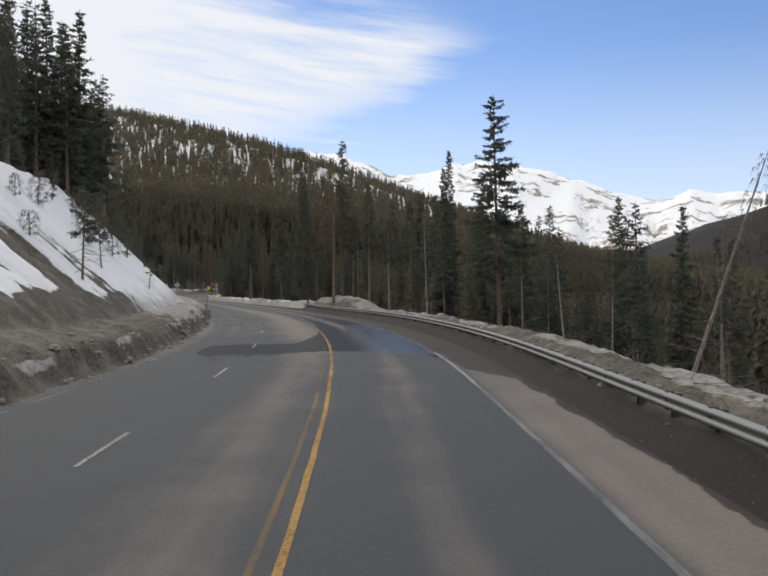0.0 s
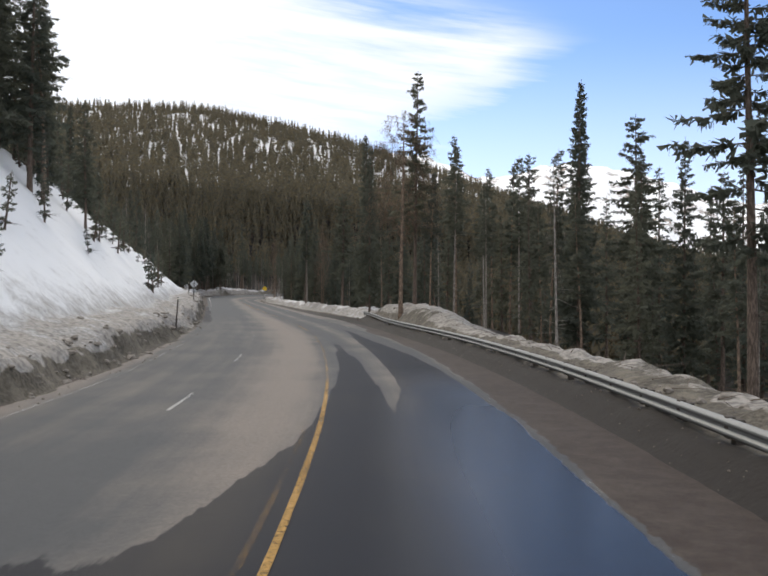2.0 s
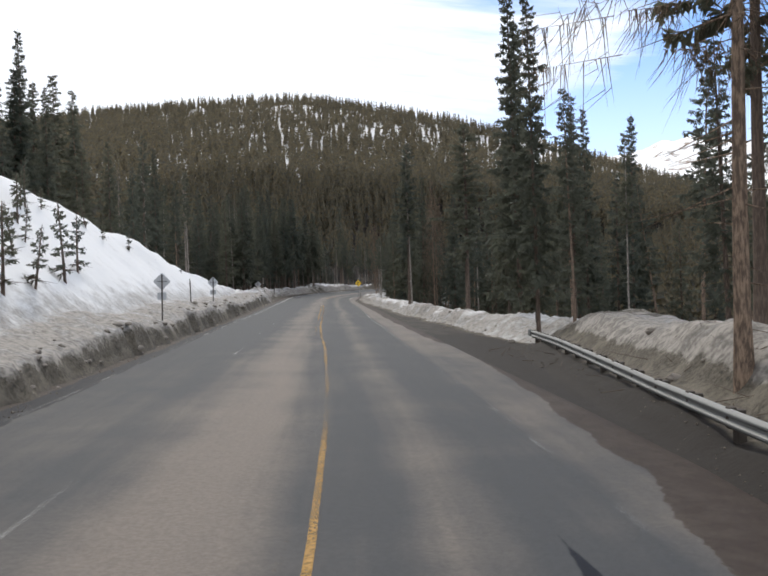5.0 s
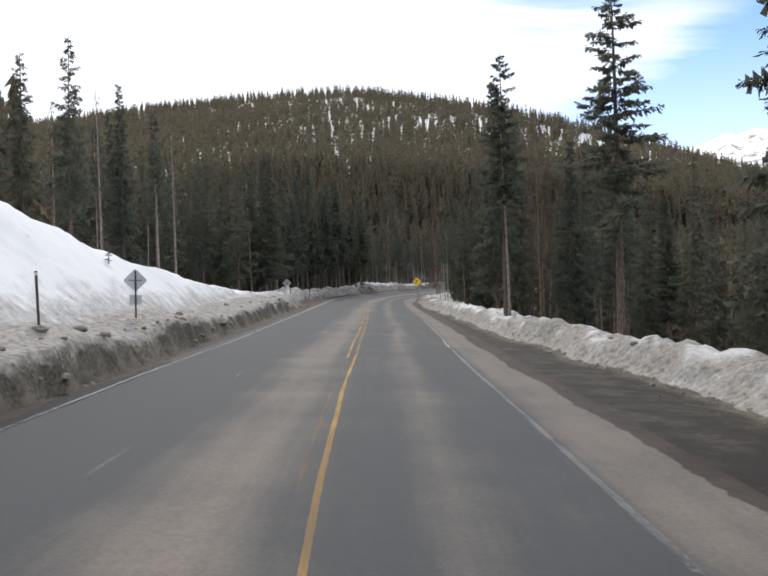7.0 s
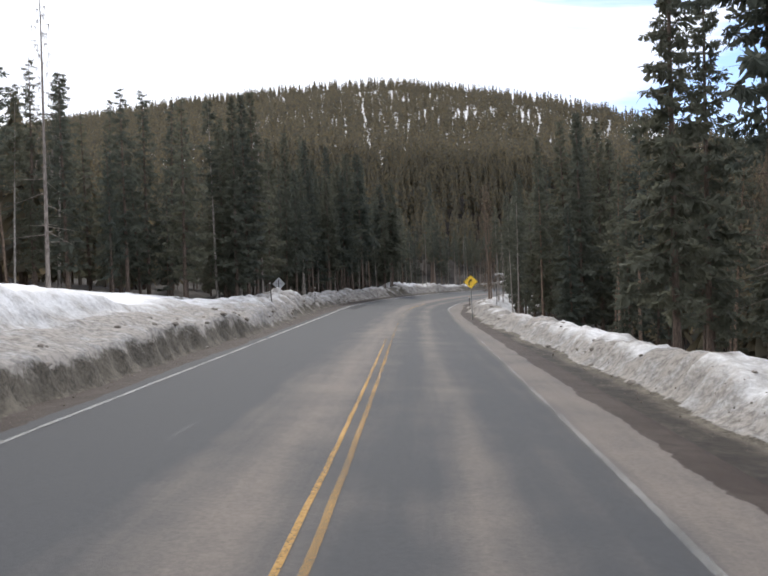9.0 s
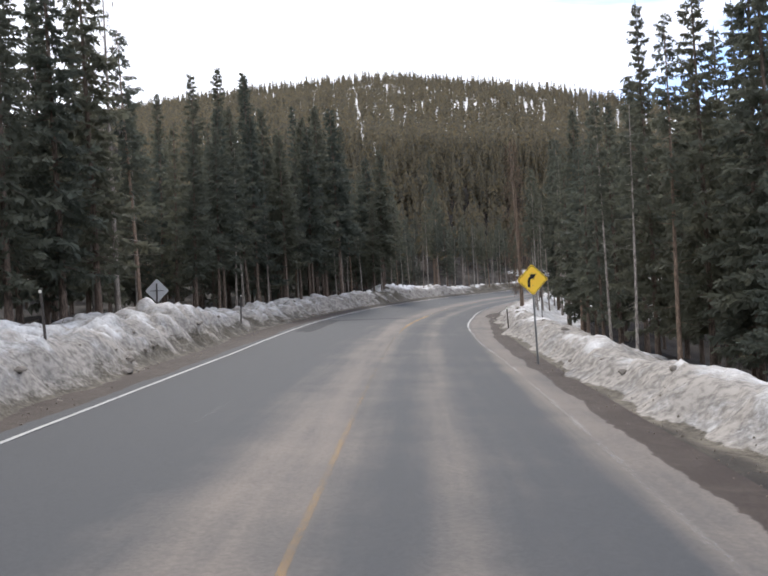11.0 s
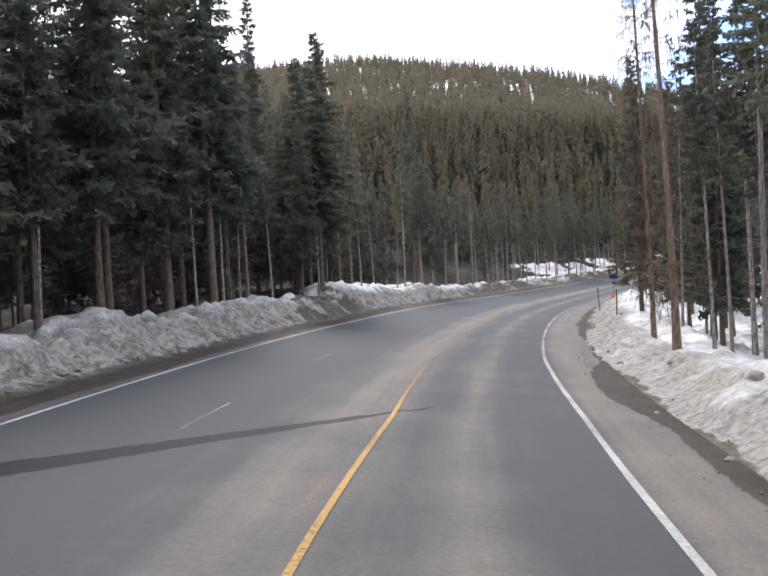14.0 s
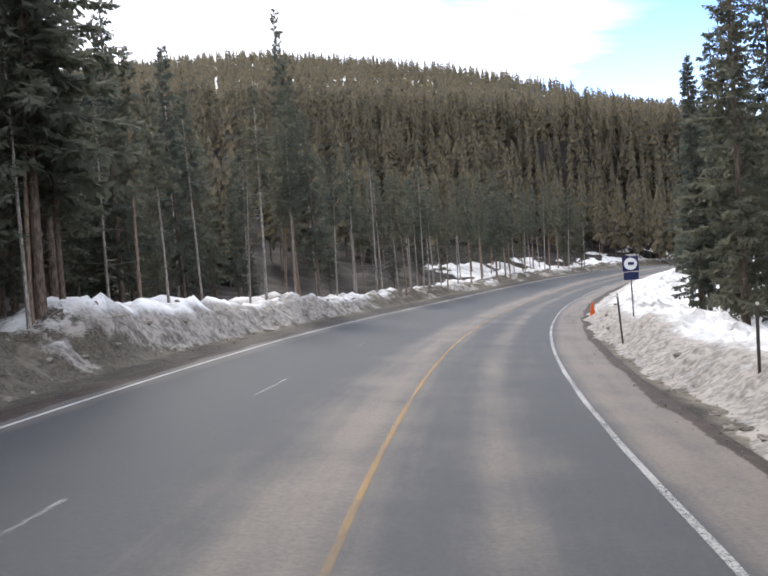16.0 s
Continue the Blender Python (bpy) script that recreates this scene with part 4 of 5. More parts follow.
SPRUCE = dict(height=16.0, spread=0.135, droop=0.55)
DENSE = "dark green spruce tree with dense drooping boughs"
PROTO = {
    "full": tree_thing("spruce_tree", 11, DENSE, bare=0.08, n_limbs=130, sprays=26, taper=0.9, bushy=0.7, **SPRUCE),
    "full2": tree_thing("spruce_tree", 12, DENSE, bare=0.12, n_limbs=120, sprays=26, taper=0.8, bushy=0.7, **SPRUCE),
    "tall": tree_thing("spruce_tree", 27, "tall dark spruce tree with a bare reddish lower trunk", BARK, height=16.0, spread=0.15, droop=0.5, bare=0.25, n_limbs=120, sprays=26, taper=0.85, bushy=0.7, girth=0.9),
    # spruces too, with fewer sprays, for the rows of the wood
    "back": tree_thing("fir_tree", 23, "dark spruce tree standing close among others in the wood", bare=0.12, n_limbs=84, sprays=13, taper=0.9, **SPRUCE),
    "back2": tree_thing("fir_tree", 24, "dark spruce tree standing close among others in the wood", bare=0.18, n_limbs=80, sprays=13, taper=0.8, **SPRUCE),
    "pole": tree_thing("pine_tree", 13, "tall conifer with a bare lower trunk and narrow dark crown", BARK_DRY, girth=0.85, height=16.0, spread=0.105, droop=0.45, bare=0.42, n_limbs=76, sprays=15, taper=0.7, gap=0.1, bushy=0.85),
    "pole2": tree_thing("pine_tree", 14, "slim conifer with a bare pale trunk and ragged crown", BARK_PALE, girth=0.72, height=16.0, spread=0.095, droop=0.35, bare=0.52, n_limbs=62, sprays=15, taper=0.6, gap=0.18, bushy=0.85),
    "ragged": tree_thing("spruce_tree", 15, "tall open spruce tree with ragged gappy boughs", height=18.0, spread=0.14, droop=0.4, bare=0.30, n_limbs=110, sprays=32, taper=0.55, gap=0.2, girth=1.25, bushy=0.55),
    "dense": tree_thing("spruce_tree", 16, "broad bushy spruce tree, dark green to the ground", height=14.0, spread=0.17, droop=0.5, bare=0.05, n_limbs=125, sprays=24, taper=0.95, bushy=0.66),
    "snag": tree_thing("dead_tree", 17, "dead conifer with a brown trunk and bare curving twigs", BARK_DRY, height=14.0, spread=0.21, droop=0.45, bare=0.40, n_limbs=120, sprays=0, taper=0.4, dead=True, twigs=16, hang=0.9, girth=1.05),
    "snag2": tree_thing("dead_tree", 18, "thin dead tree trunk with short bare twigs", BARK_DEAD, height=11.0, spread=0.06, droop=0.5, bare=0.40, n_limbs=46, sprays=0, taper=0.5, dead=True, twigs=6, hang=0.8, girth=0.8),
    "snag3": tree_thing("dead_tree", 21, "slim dead conifer hung with fine drooping twigs", BARK_DRY, height=15.0, spread=0.10, droop=0.75, bare=0.12, n_limbs=130, sprays=0, taper=0.45, dead=True, twigs=10, hang=1.3, girth=0.72),
    "bush": tree_thing("shrub", 25, "leafless brown shrub with tangled twigs on the slope", TWIG, height=2.4, spread=0.42, droop=-0.5, bare=0.04, n_limbs=60, sprays=0, taper=0.35, dead=True, twigs=9, hang=0.3, girth=0.7),
    "sapling": tree_thing("spruce_sapling", 19, "small green spruce sapling standing in the snow", height=2.4, spread=0.15, droop=0.45, bare=0.10, n_limbs=34, sprays=7, taper=0.6, gap=0.3, bushy=0.5),
    "scrub": tree_thing("pine_sapling", 20, "scrawny young pine with a bare crooked trunk", height=4.6, spread=0.20, droop=0.1, bare=0.45, n_limbs=24, sprays=12, taper=0.3, gap=0.2, bushy=0.7),
}
BASE_H = {"bush": 2.4, "tall": 16.0, "back": 16.0, "back2": 16.0, "full": 16.0, "full2": 16.0, "pole": 16.0, "pole2": 16.0, "ragged": 18.0, "dense": 14.0, "snag": 14.0, "snag2": 11.0, "snag3": 15.0, "sapling": 2.4, "scrub": 4.6}
used = set()
taken = []


def plant(kind, x, y, height, lean=(0.0, 0.0), turn=None, wide=1.0, sink=0.1):
    z = float(ground_z(x, y)[0]) - sink
    s = height / BASE_H[kind]
    m = Matrix.Translation((x, y, z)) @ pose(0, 0, 0, lean[0], lean[1], random.uniform(0, 360) if turn is None else turn)
    taken.append((x, y))
    if kind not in used:
        used.add(kind)
        ob = PROTO[kind]
        ob.matrix_basis = m
    else:
        ob = copy_thing(PROTO[kind], m)
    ob.scale = (s * wide, s * wide, s)
    return ob


# trees that can be told apart: kind, x, y, height
for kind, x, y, h, wd in (
        ("full2", -48.0, 132.1, 11.3, 1.2), ("full", -53.1, 141.2, 13.7, 1.2), ("full2", -54.1, 146.1, 16.5, 1.1), ("full", -58.3, 155.4, 16.5, 1.1), ("dense", -47.0, 134.4, 10.6, 0.9),
        ("dense", -31.1, 90.3, 14.6, 0.8), ("dense", -31.5, 85.3, 14.0, 0.85), ("full", -93.2, 321.6, 14.6, 1.1), ("full2", -94.8, 331.4, 17.0, 1.1), ("full", -95.3, 341.6, 16.0, 1.1),
        ("dense", -49.0, 304.9, 18.7, 0.9), ("full", -48.8, 320.2, 18.6, 1.0), ("dense", -48.9, 297.8, 18.4, 0.9), ("full2", -48.9, 312.1, 17.7, 1.1),
        ("dense", -83.9, 297.9, 19.0, 0.95), ("full", -80.5, 289.4, 16.7, 1.1), ("full2", -87.4, 307.4, 18.3, 1.1), ("full", -82.6, 266.3, 18.2, 1.1), ("dense", -81.3, 271.0, 20.4, 0.85), ("full2", -82.1, 279.1, 20.5, 1.0), ("dense", -79.5, 258.9, 16.5, 0.9), ("full", -84.0, 289.0, 20.0, 1.1),
        ("full", 7.4, 95.8, 20.8, 0.75), ("ragged", 10.9, 92.1, 18.6, 1.15), ("full2", 12.6, 86.3, 16.5, 0.8), ("ragged", 13.8, 82.4, 14.4, 1.0), ("back", 14.3, 100.5, 17.2, 1.0), ("back2", 12.5, 114.4, 16.4, 1.0), ("back", 19.3, 105.0, 17.7, 1.0), ("back2", 17.2, 119.9, 17.4, 1.0), ("back", 18.9, 94.9, 17.9, 1.0), ("back2", 18.5, 89.9, 15.1, 1.1), ("back", 8.4, 119.0, 16.0, 1.0),
        ("back", -33.0, 89.8, 12.0, 1.1), ("back2", -32.3, 91.9, 13.2, 1.0), ("full", -37.4, 99.4, 13.3, 1.0), ("back", -34.6, 95.5, 12.5, 1.1), ("back2", -38.0, 104.4, 12.8, 1.0),
        ("ragged", 8.3, 60.5, 18.2, 1.0), ("pole2", 10.2, 62.0, 11.5, 0.9), ("full", 6.3, 87.2, 17.2, 0.9), ("full2", 9.6, 84.5, 14.5, 0.9),
        ("snag", -5.8, 96.6, 15.5, 1.15), ("ragged", -4.9, 99.5, 18.6, 0.8), ("pole", -3.6, 97.6, 10.6, 0.9), ("pole", -1.7, 104.8, 16.0, 0.95),
        ("full", 18.8, 66.5, 15.5, 0.85), ("full2", 23.0, 65.0, 16.0, 0.9), ("snag2", 20.8, 52.0, 12.0, 1.0), ("pole", 27.0, 66.0, 15.0, 0.8),
        ("pole2", 0.6, 93.5, 10.6, 0.9), ("pole2", 3.0, 94.5, 13.5, 0.9), ("pole", 5.4, 96.0, 15.0, 1.0),
        ("full", -12.4, 130.0, 20.5, 0.85), ("pole", -9.1, 115.0, 9.9, 0.9), ("full2", -8.5, 131.2, 14.0, 0.7), ("pole", -3.0, 124.0, 15.5, 0.9),
        ("ragged", -26.5, 163.2, 16.6, 0.8), ("pole2", -25.8, 163.3, 14.5, 1.0), ("snag3", -24.6, 169.9, 14.5, 0.9), ("full2", -22.4, 170.1, 13.5, 0.9),
        ("pole2", -49.6, 161.8, 12.0, 0.9), ("ragged", -61.7, 174.2, 15.0, 0.55), ("snag2", -58.0, 178.0, 15.0, 1.0),
        ("pole2", -46.6, 243.6, 13.5, 1.0), ("pole2", -49.0, 260.8, 16.0, 1.1), ("full2", -50.0, 263.0, 16.5, 0.75), ("full", -42.1, 235.8, 16.5, 0.85),
        ("pole", -74.4, 268.2, 14.0, 0.9), ("pole", -75.0, 280.2, 13.0, 0.9), ("pole", -76.4, 257.5, 15.0, 1.0), ("full", -74.2, 247.0, 19.0, 0.95),
        ("snag2", -61.9, 208.4, 15.5, 1.0), ("pole2", -60.8, 199.0, 16.0, 1.0), ("snag2", -66.0, 212.0, 16.0, 1.0),
        # the stand on the left slope
        ("full", -29.9, 75.1, 16.7, 1.22), ("full2", -28.3, 78.1, 18.4, 1.15), ("ragged", -30.5, 68.0, 13.0, 1.22), ("back", -33.0, 78.0, 17.0, 1.35), ("back2", -34.0, 70.0, 16.5, 1.35), ("back", -29.5, 71.5, 15.0, 1.22), ("back2", -27.3, 81.5, 15.0, 1.22), ("back", -31.5, 84.0, 16.0, 1.35), ("back2", -26.8, 88.0, 9.0, 1.22), ("back", -35.5, 66.0, 17.0, 1.35), ("back2", -28.0, 74.5, 15.5, 1.22), ("pole", -28.2, 85.0, 14.6, 1.22), ("full", -32.5, 72.0, 17.0, 1.22), ("full2", -31.0, 81.0, 16.5, 1.35),
        ("full", -47.3, 127.4, 15.5, 0.9), ("full2", -47.7, 132.4, 14.2, 0.8), ("pole", -55.5, 151.2, 17.0, 0.9), ("ragged", -49.0, 124.0, 14.0, 0.9),
        # along the straight
        ("snag2", -55.5, 163.7, 13.8, 1.0), ("full2", -56.9, 168.5, 16.0, 0.75), ("full", -28.1, 172.8, 17.5, 0.85), ("full2", -27.0, 176.3, 16.0, 0.9), ("snag", -24.5, 170.8, 13.0, 0.6), ("full", -20.6, 185.9, 18.5, 0.8), ("full2", -22.4, 188.4, 18.0, 0.75), ("ragged", -18.9, 154.7, 18.0, 1.25),
        ("full", -13.1, 138.4, 21.5, 0.8), ("full2", -9.1, 141.4, 16.5, 0.8), ("full", -5.2, 144.4, 18.0, 0.75),
        ("full2", -10.8, 119.2, 17.0, 0.7), ("pole2", -1.8, 99.9, 14.0, 0.9), ("pole", 1.5, 108.3, 15.0, 0.9), ("pole", 3.1, 109.4, 16.3, 1.0), ("ragged", 4.9, 108.3, 17.2, 0.85),
        # dark spruces of the last curve
        ("full", -76.3, 229.5, 15.7, 0.9), ("full2", -78.9, 233.8, 18.2, 0.9), ("full", -80.0, 238.8, 19.0, 0.9), ("full2", -77.0, 239.8, 20.5, 0.95), ("full", -76.3, 243.2, 22.0, 0.95), ("pole", -74.7, 245.9, 22.0, 0.9),
        ("full", -73.5, 258.7, 20.5, 1.1), ("full2", -73.3, 254.0, 19.0, 1.1), ("dense", -75.0, 251.0, 17.0, 1.0), ("full", -80.4, 281.8, 22.5, 0.8), ("full2", -77.0, 264.0, 19.0, 1.0), ("full", -79.0, 272.0, 18.0, 1.0),
        ("snag3", -53.0, 258.0, 16.3, 0.9), ("snag3", -52.0, 253.5, 15.3, 1.3), ("full2", -50.2, 265.2, 18.0, 0.9), ("pole2", -48.9, 257.6, 17.0, 1.0), ("full", -44.9, 238.4, 16.6, 1.0), ("full2", -53.3, 272.8, 14.0, 0.95), ("full", -76.7, 265.1, 22.5, 0.9), ("full2", -83.8, 274.7, 24.5, 0.85), ("full2", -42.0, 238.5, 16.0, 0.9), ("ragged", -40.2, 228.5, 16.5, 0.9), ("full", -38.0, 233.0, 17.0, 1.0), ("full2", -45.0, 253.0, 17.0, 1.0),
        ("full", -78.4, 286.8, 19.0, 1.25), ("full", -63.8, 206.1, 15.0, 0.9), ("full2", -65.2, 208.2, 16.0, 0.9), ("full", -66.4, 212.0, 16.0, 0.9), ("pole", -64.9, 214.2, 15.5, 1.0), ("full2", -62.4, 203.0, 14.5, 1.0), ("full", -58.5, 203.5, 16.5, 1.0), ("full2", -60.5, 206.5, 17.5, 1.0), ("full", -57.0, 199.5, 15.5, 1.0), ("full", -35.0, 209.0, 17.5, 0.95), ("full2", -34.0, 213.5, 18.0, 0.95), ("full", -39.3, 217.5, 16.6, 0.85), ("full2", -37.0, 215.5, 18.0, 0.9), ("full", -35.5, 211.0, 18.0, 0.95), ("full", -69.0, 216.0, 16.5, 1.0), ("full2", -36.1, 222.2, 17.5, 0.9), ("full", -35.1, 219.5, 18.0, 0.9), ("full2", -37.2, 230.3, 18.3, 0.85), ("full", -33.4, 216.5, 17.5, 1.0), ("full", -74.6, 280.5, 18.5, 1.2), ("full2", -70.3, 247.5, 13.0, 1.1), ("full", -71.5, 251.5, 17.0, 1.1), ("full2", -72.6, 262.5, 21.5, 1.15), ("full", -69.5, 243.0, 14.4, 1.1), ("full2", -75.5, 268.0, 20.0, 1.1), ("full", -72.0, 240.5, 20.0, 1.0), ("full2", -81.5, 291.0, 17.0, 1.0), ("pole2", -81.0, 303.6, 16.5, 0.8), ("pole", -77.1, 314.6, 18.5, 0.8), ("dense", -51.2, 295.0, 17.5, 1.0), ("full", -51.1, 306.5, 14.5, 1.0), ("full", -46.0, 300.0, 17.0, 1.0), ("full2", -46.5, 290.0, 17.0, 1.0), ("ragged", -79.3, 321.3, 24.4, 0.45)):
    u, v = (float(c[0]) for c in to_road(x, y))
    side = 11.3 if u < 140 else 8.8 if u < 225 else 7.9 if u < 268 else 7.0
    if u > 119 and -12.0 < v < side:
        # no trunk stands in the ploughed banks
        x, y = (float(c) for c in on_road(u, side if v > 0 else -12.0))
    if u > 252 and -15.5 < v < 0 and kind in ("full", "full2", "dense"):
        kind = "tall"
    plant(kind, x, y, h, wide=wd)

# bare trunks close behind the left bank
for kind, u, h in (("tall", 266.5, 12.0), ("tall", 268.7, 12.5), ("pole2", 269.8, 10.0), ("pole2", 274.5, 11.0), ("snag2", 277.2, 8.0), ("pole2", 280.0, 9.0), ("tall", 286.0, 12.5), ("pole2", 288.5, 11.0), ("tall", 291.0, 13.0), ("snag2", 294.3, 8.0), ("pole", 296.5, 11.0), ("pole2", 299.5, 10.0), ("pole2", 304.0, 10.5), ("snag2", 309.0, 8.0), ("pole2", 316.0, 11.0), ("pole2", 327.0, 11.0), ("snag2", 337.5, 12.0), ("pole2", 345.0, 11.0), ("pole2", 362.0, 12.0), ("pole2", 241.0, 12.0), ("snag2", 250.0, 9.0), ("pole2", 258.5, 10.0), ("tall", 235.8, 12.4), ("tall", 239.2, 14.6), ("tall", 242.8, 15.2), ("tall", 247.6, 15.5), ("tall", 231.5, 12.0)):
    x, y = (float(c) for c in on_road(u, -12.4 - 0.5 * math.sin(3 * u)))
    plant(kind, x, y, h, lean=(1.5 * math.sin(u), 2.0 * math.sin(2 * u)), turn=20 * u, wide=1.0)

# thin trunks in the snow behind the bank at the curve
for kind, u, v, h in (("pole2", 253.5, 9.3, 12.0), ("snag2", 257.5, 9.8, 9.0), ("pole2", 261.0, 9.2, 11.0), ("pole2", 264.0, 10.4, 12.0), ("snag2", 268.0, 9.4, 9.0), ("pole2", 271.0, 10.8, 12.0), ("pole", 258.5, 12.0, 13.0), ("pole2", 266.5, 12.4, 12.0), ("pole2", 215.5, 9.0, 10.0), ("pole2", 211.5, 9.0, 10.0)):
    x, y = (float(c) for c in on_road(u, v))
    plant(kind, x, y, h, lean=(2.0 * math.sin(u), 1.5 * math.sin(2 * u)), turn=20 * u, wide=0.9)

# two bare trunks that lean out of the wood behind the guardrail
plant("snag2", 10.4, 29.0, 9.0, lean=(0, 19), turn=0, wide=1.2)
plant("snag2", 9.7, 44.9, 6.5, lean=(0, 27), turn=90, wide=1.1)

# the wood on both sides, row behind row
rng = random.Random(5)


# how tall the wood grows along the road
LOW_LEFT = ([120, 165, 196, 206, 218, 226, 240, 250, 262, 300, 310], [17, 13, 15.5, 15.5, 18, 12.5, 14, 16, 19.5, 19.5, 15])
LOW_RIGHT = ([80, 115, 122, 150, 205, 225, 240, 262, 300], [12, 11, 12, 12, 14, 14, 14, 17, 15])


def wood(count, ua, ub, va, vb, kinds, hmin, hmax, gap):
    made = tries = 0
    while made < count and tries < count * 40:
        tries += 1
        u, v = rng.uniform(ua, ub), va + (vb - va) * rng.random() ** 1.3
        x, y = (float(c) for c in on_road(u, v))
        if any((x - a) ** 2 + (y - b) ** 2 < gap * gap for a, b in taken):
            continue
        h = min(rng.uniform(hmin, hmax), np.interp(u, *(LOW_LEFT if v < 0 else LOW_RIGHT)) * rng.uniform(0.85, 1.0))
        plant(rng.choice(kinds), x, y, float(h), lean=(rng.gauss(0, 1.2), rng.gauss(0, 1.2)), turn=rng.uniform(0, 360), wide=rng.uniform(0.8, 1.15))
        made += 1


NORMAL = ("pole", "pole", "pole2", "back", "back2", "back", "back2", "snag2")
THICK = ("pole", "back", "back2", "back", "back", "pole2")
wood(8, 30, 60, -22, -34, ("back", "back2", "back2", "pole"), 12, 16, 2.6)
wood(22, 60, 114, -21.8, -34, ("back", "back2", "back2", "back"), 12, 17, 2.2)
wood(24, 112, 165, -20.0, -36, ("back", "back2", "pole", "back"), 9, 15, 2.3)
wood(20, 160, 200, -15.5, -34, NORMAL, 11, 16, 2.4)
wood(58, 200, 318, -12.4, -27, ("back", "back2", "back", "back2", "back", "pole", "pole2"), 14, 20, 2.0)
wood(36, 196, 330, -15.8, -22, ("back", "back2"), 5, 11, 1.5)
wood(26, 252, 312, -16.0, -20, ("back", "back2"), 4, 9, 1.3)
wood(40, 300, 418, -11.0, -30, ("pole", "pole2", "back", "back2", "pole"), 11, 16, 2.0)
wood(34, 318, 418, -11.6, -17, ("pole", "pole2", "back2", "pole2"), 10, 15, 1.6)
wood(34, 28, 78, 16.5, 44, NORMAL, 8, 12.5, 2.6)
wood(17, 75, 112, 12.5, 28, NORMAL, 10, 15, 2.8)
wood(34, 112, 200, 12.5, 32, THICK, 10, 15, 2.4)
wood(24, 135, 215, 12.0, 25, ("full2", "pole", "tall", "full"), 8, 12, 2.2)
wood(36, 200, 290, 10.5, 26, THICK, 12, 18, 2.2)
wood(40, 290, 418, 12.5, 32, ("pole", "back", "back2", "pole", "pole2"), 11, 15, 2.2)
# saplings on the snow slope
for u, v, h in ((66, -15.5, 2.6), (70, -13.6, 2.2), (74, -17.4, 2.5), (79, -14.2, 2.3), (83, -18.5, 2.3), (86, -15.8, 2.8), (90, -13.4, 1.9), (93, -16.8, 3.0), (96, -19.2, 2.2), (99, -14.4, 3.2), (102, -13.2, 2.9), (104, -17.6, 2.4), (107, -15.0, 2.6), (110, -18.4, 3.0), (113, -13.8, 2.8), (117, -16.2, 2.6), (121, -17.4, 2.0), (125, -15.0, 1.8), (129, -16.4, 1.6), (134, -14.4, 1.7), (88, -20.4, 3.1), (97, -20.8, 2.8), (78, -20.0, 2.4), (60, -17.4, 1.7), (141, -13.4, 1.5), (115, -19.0, 3.0), (62, -19.5, 2.0), (105, -20.0, 2.6), (84, -12.8, 1.4), (92, -18.4, 2.0), (119, -13.0, 1.5), (73, -19.4, 2.2), (97, -10.5, 2.0), (109.5, -10.5, 2.7), (112.4, -10.4, 2.1), (118, -11.0, 3.0), (121.7, -11.5, 2.4), (112, -13.6, 2.0), (124, -14.9, 1.5), (107, -14.6, 1.3), (96, -16.1, 2.3), (92.6, -13.4, 2.3), (113, -16.1, 1.5), (107, -14.1, 2.0), (121, -14.0, 2.1), (99, -10.3, 2.7), (114.5, -11.9, 1.9), (127.5, -15.0, 1.1), (134.8, -13.6, 1.1), (153, -11.9, 1.0)):
    x, y = (float(c) for c in on_road(u, v))
    plant("sapling", x, y, 1.2 * h, lean=(rng.gauss(0, 5), rng.gauss(0, 5)), turn=rng.uniform(0, 360), wide=rng.uniform(0.9, 1.2), sink=0.05)
for u, v, h in ((44, -12.4, 4.6), (51, -12.8, 3.2), (61, -11.2, 2.3)):
    x, y = (float(c) for c in on_road(u, v))
    plant("scrub", x, y, h, lean=(rng.gauss(0, 4), rng.gauss(0, 4)), turn=rng.uniform(0, 360), sink=0.05)


for u, v, h in ((54.6, -14.2, 2.2), (57, -14.8, 2.4), (60, -13.5, 1.7), (67, -14.9, 1.9), (69.4, -17.5, 1.6), (47.8, -16.7, 1.3), (43.1, -14.7, 1.4), (52, -16.5, 1.8), (64, -16.5, 1.6), (38, -15.5, 1.2), (33, -14.2, 1.1), (28, -16.0, 1.2)):
    x, y = (float(c) for c in on_road(u, v))
    plant("bush", x, y, h, turn=rng.uniform(0, 360), wide=rng.uniform(0.9, 1.3), sink=0.08)


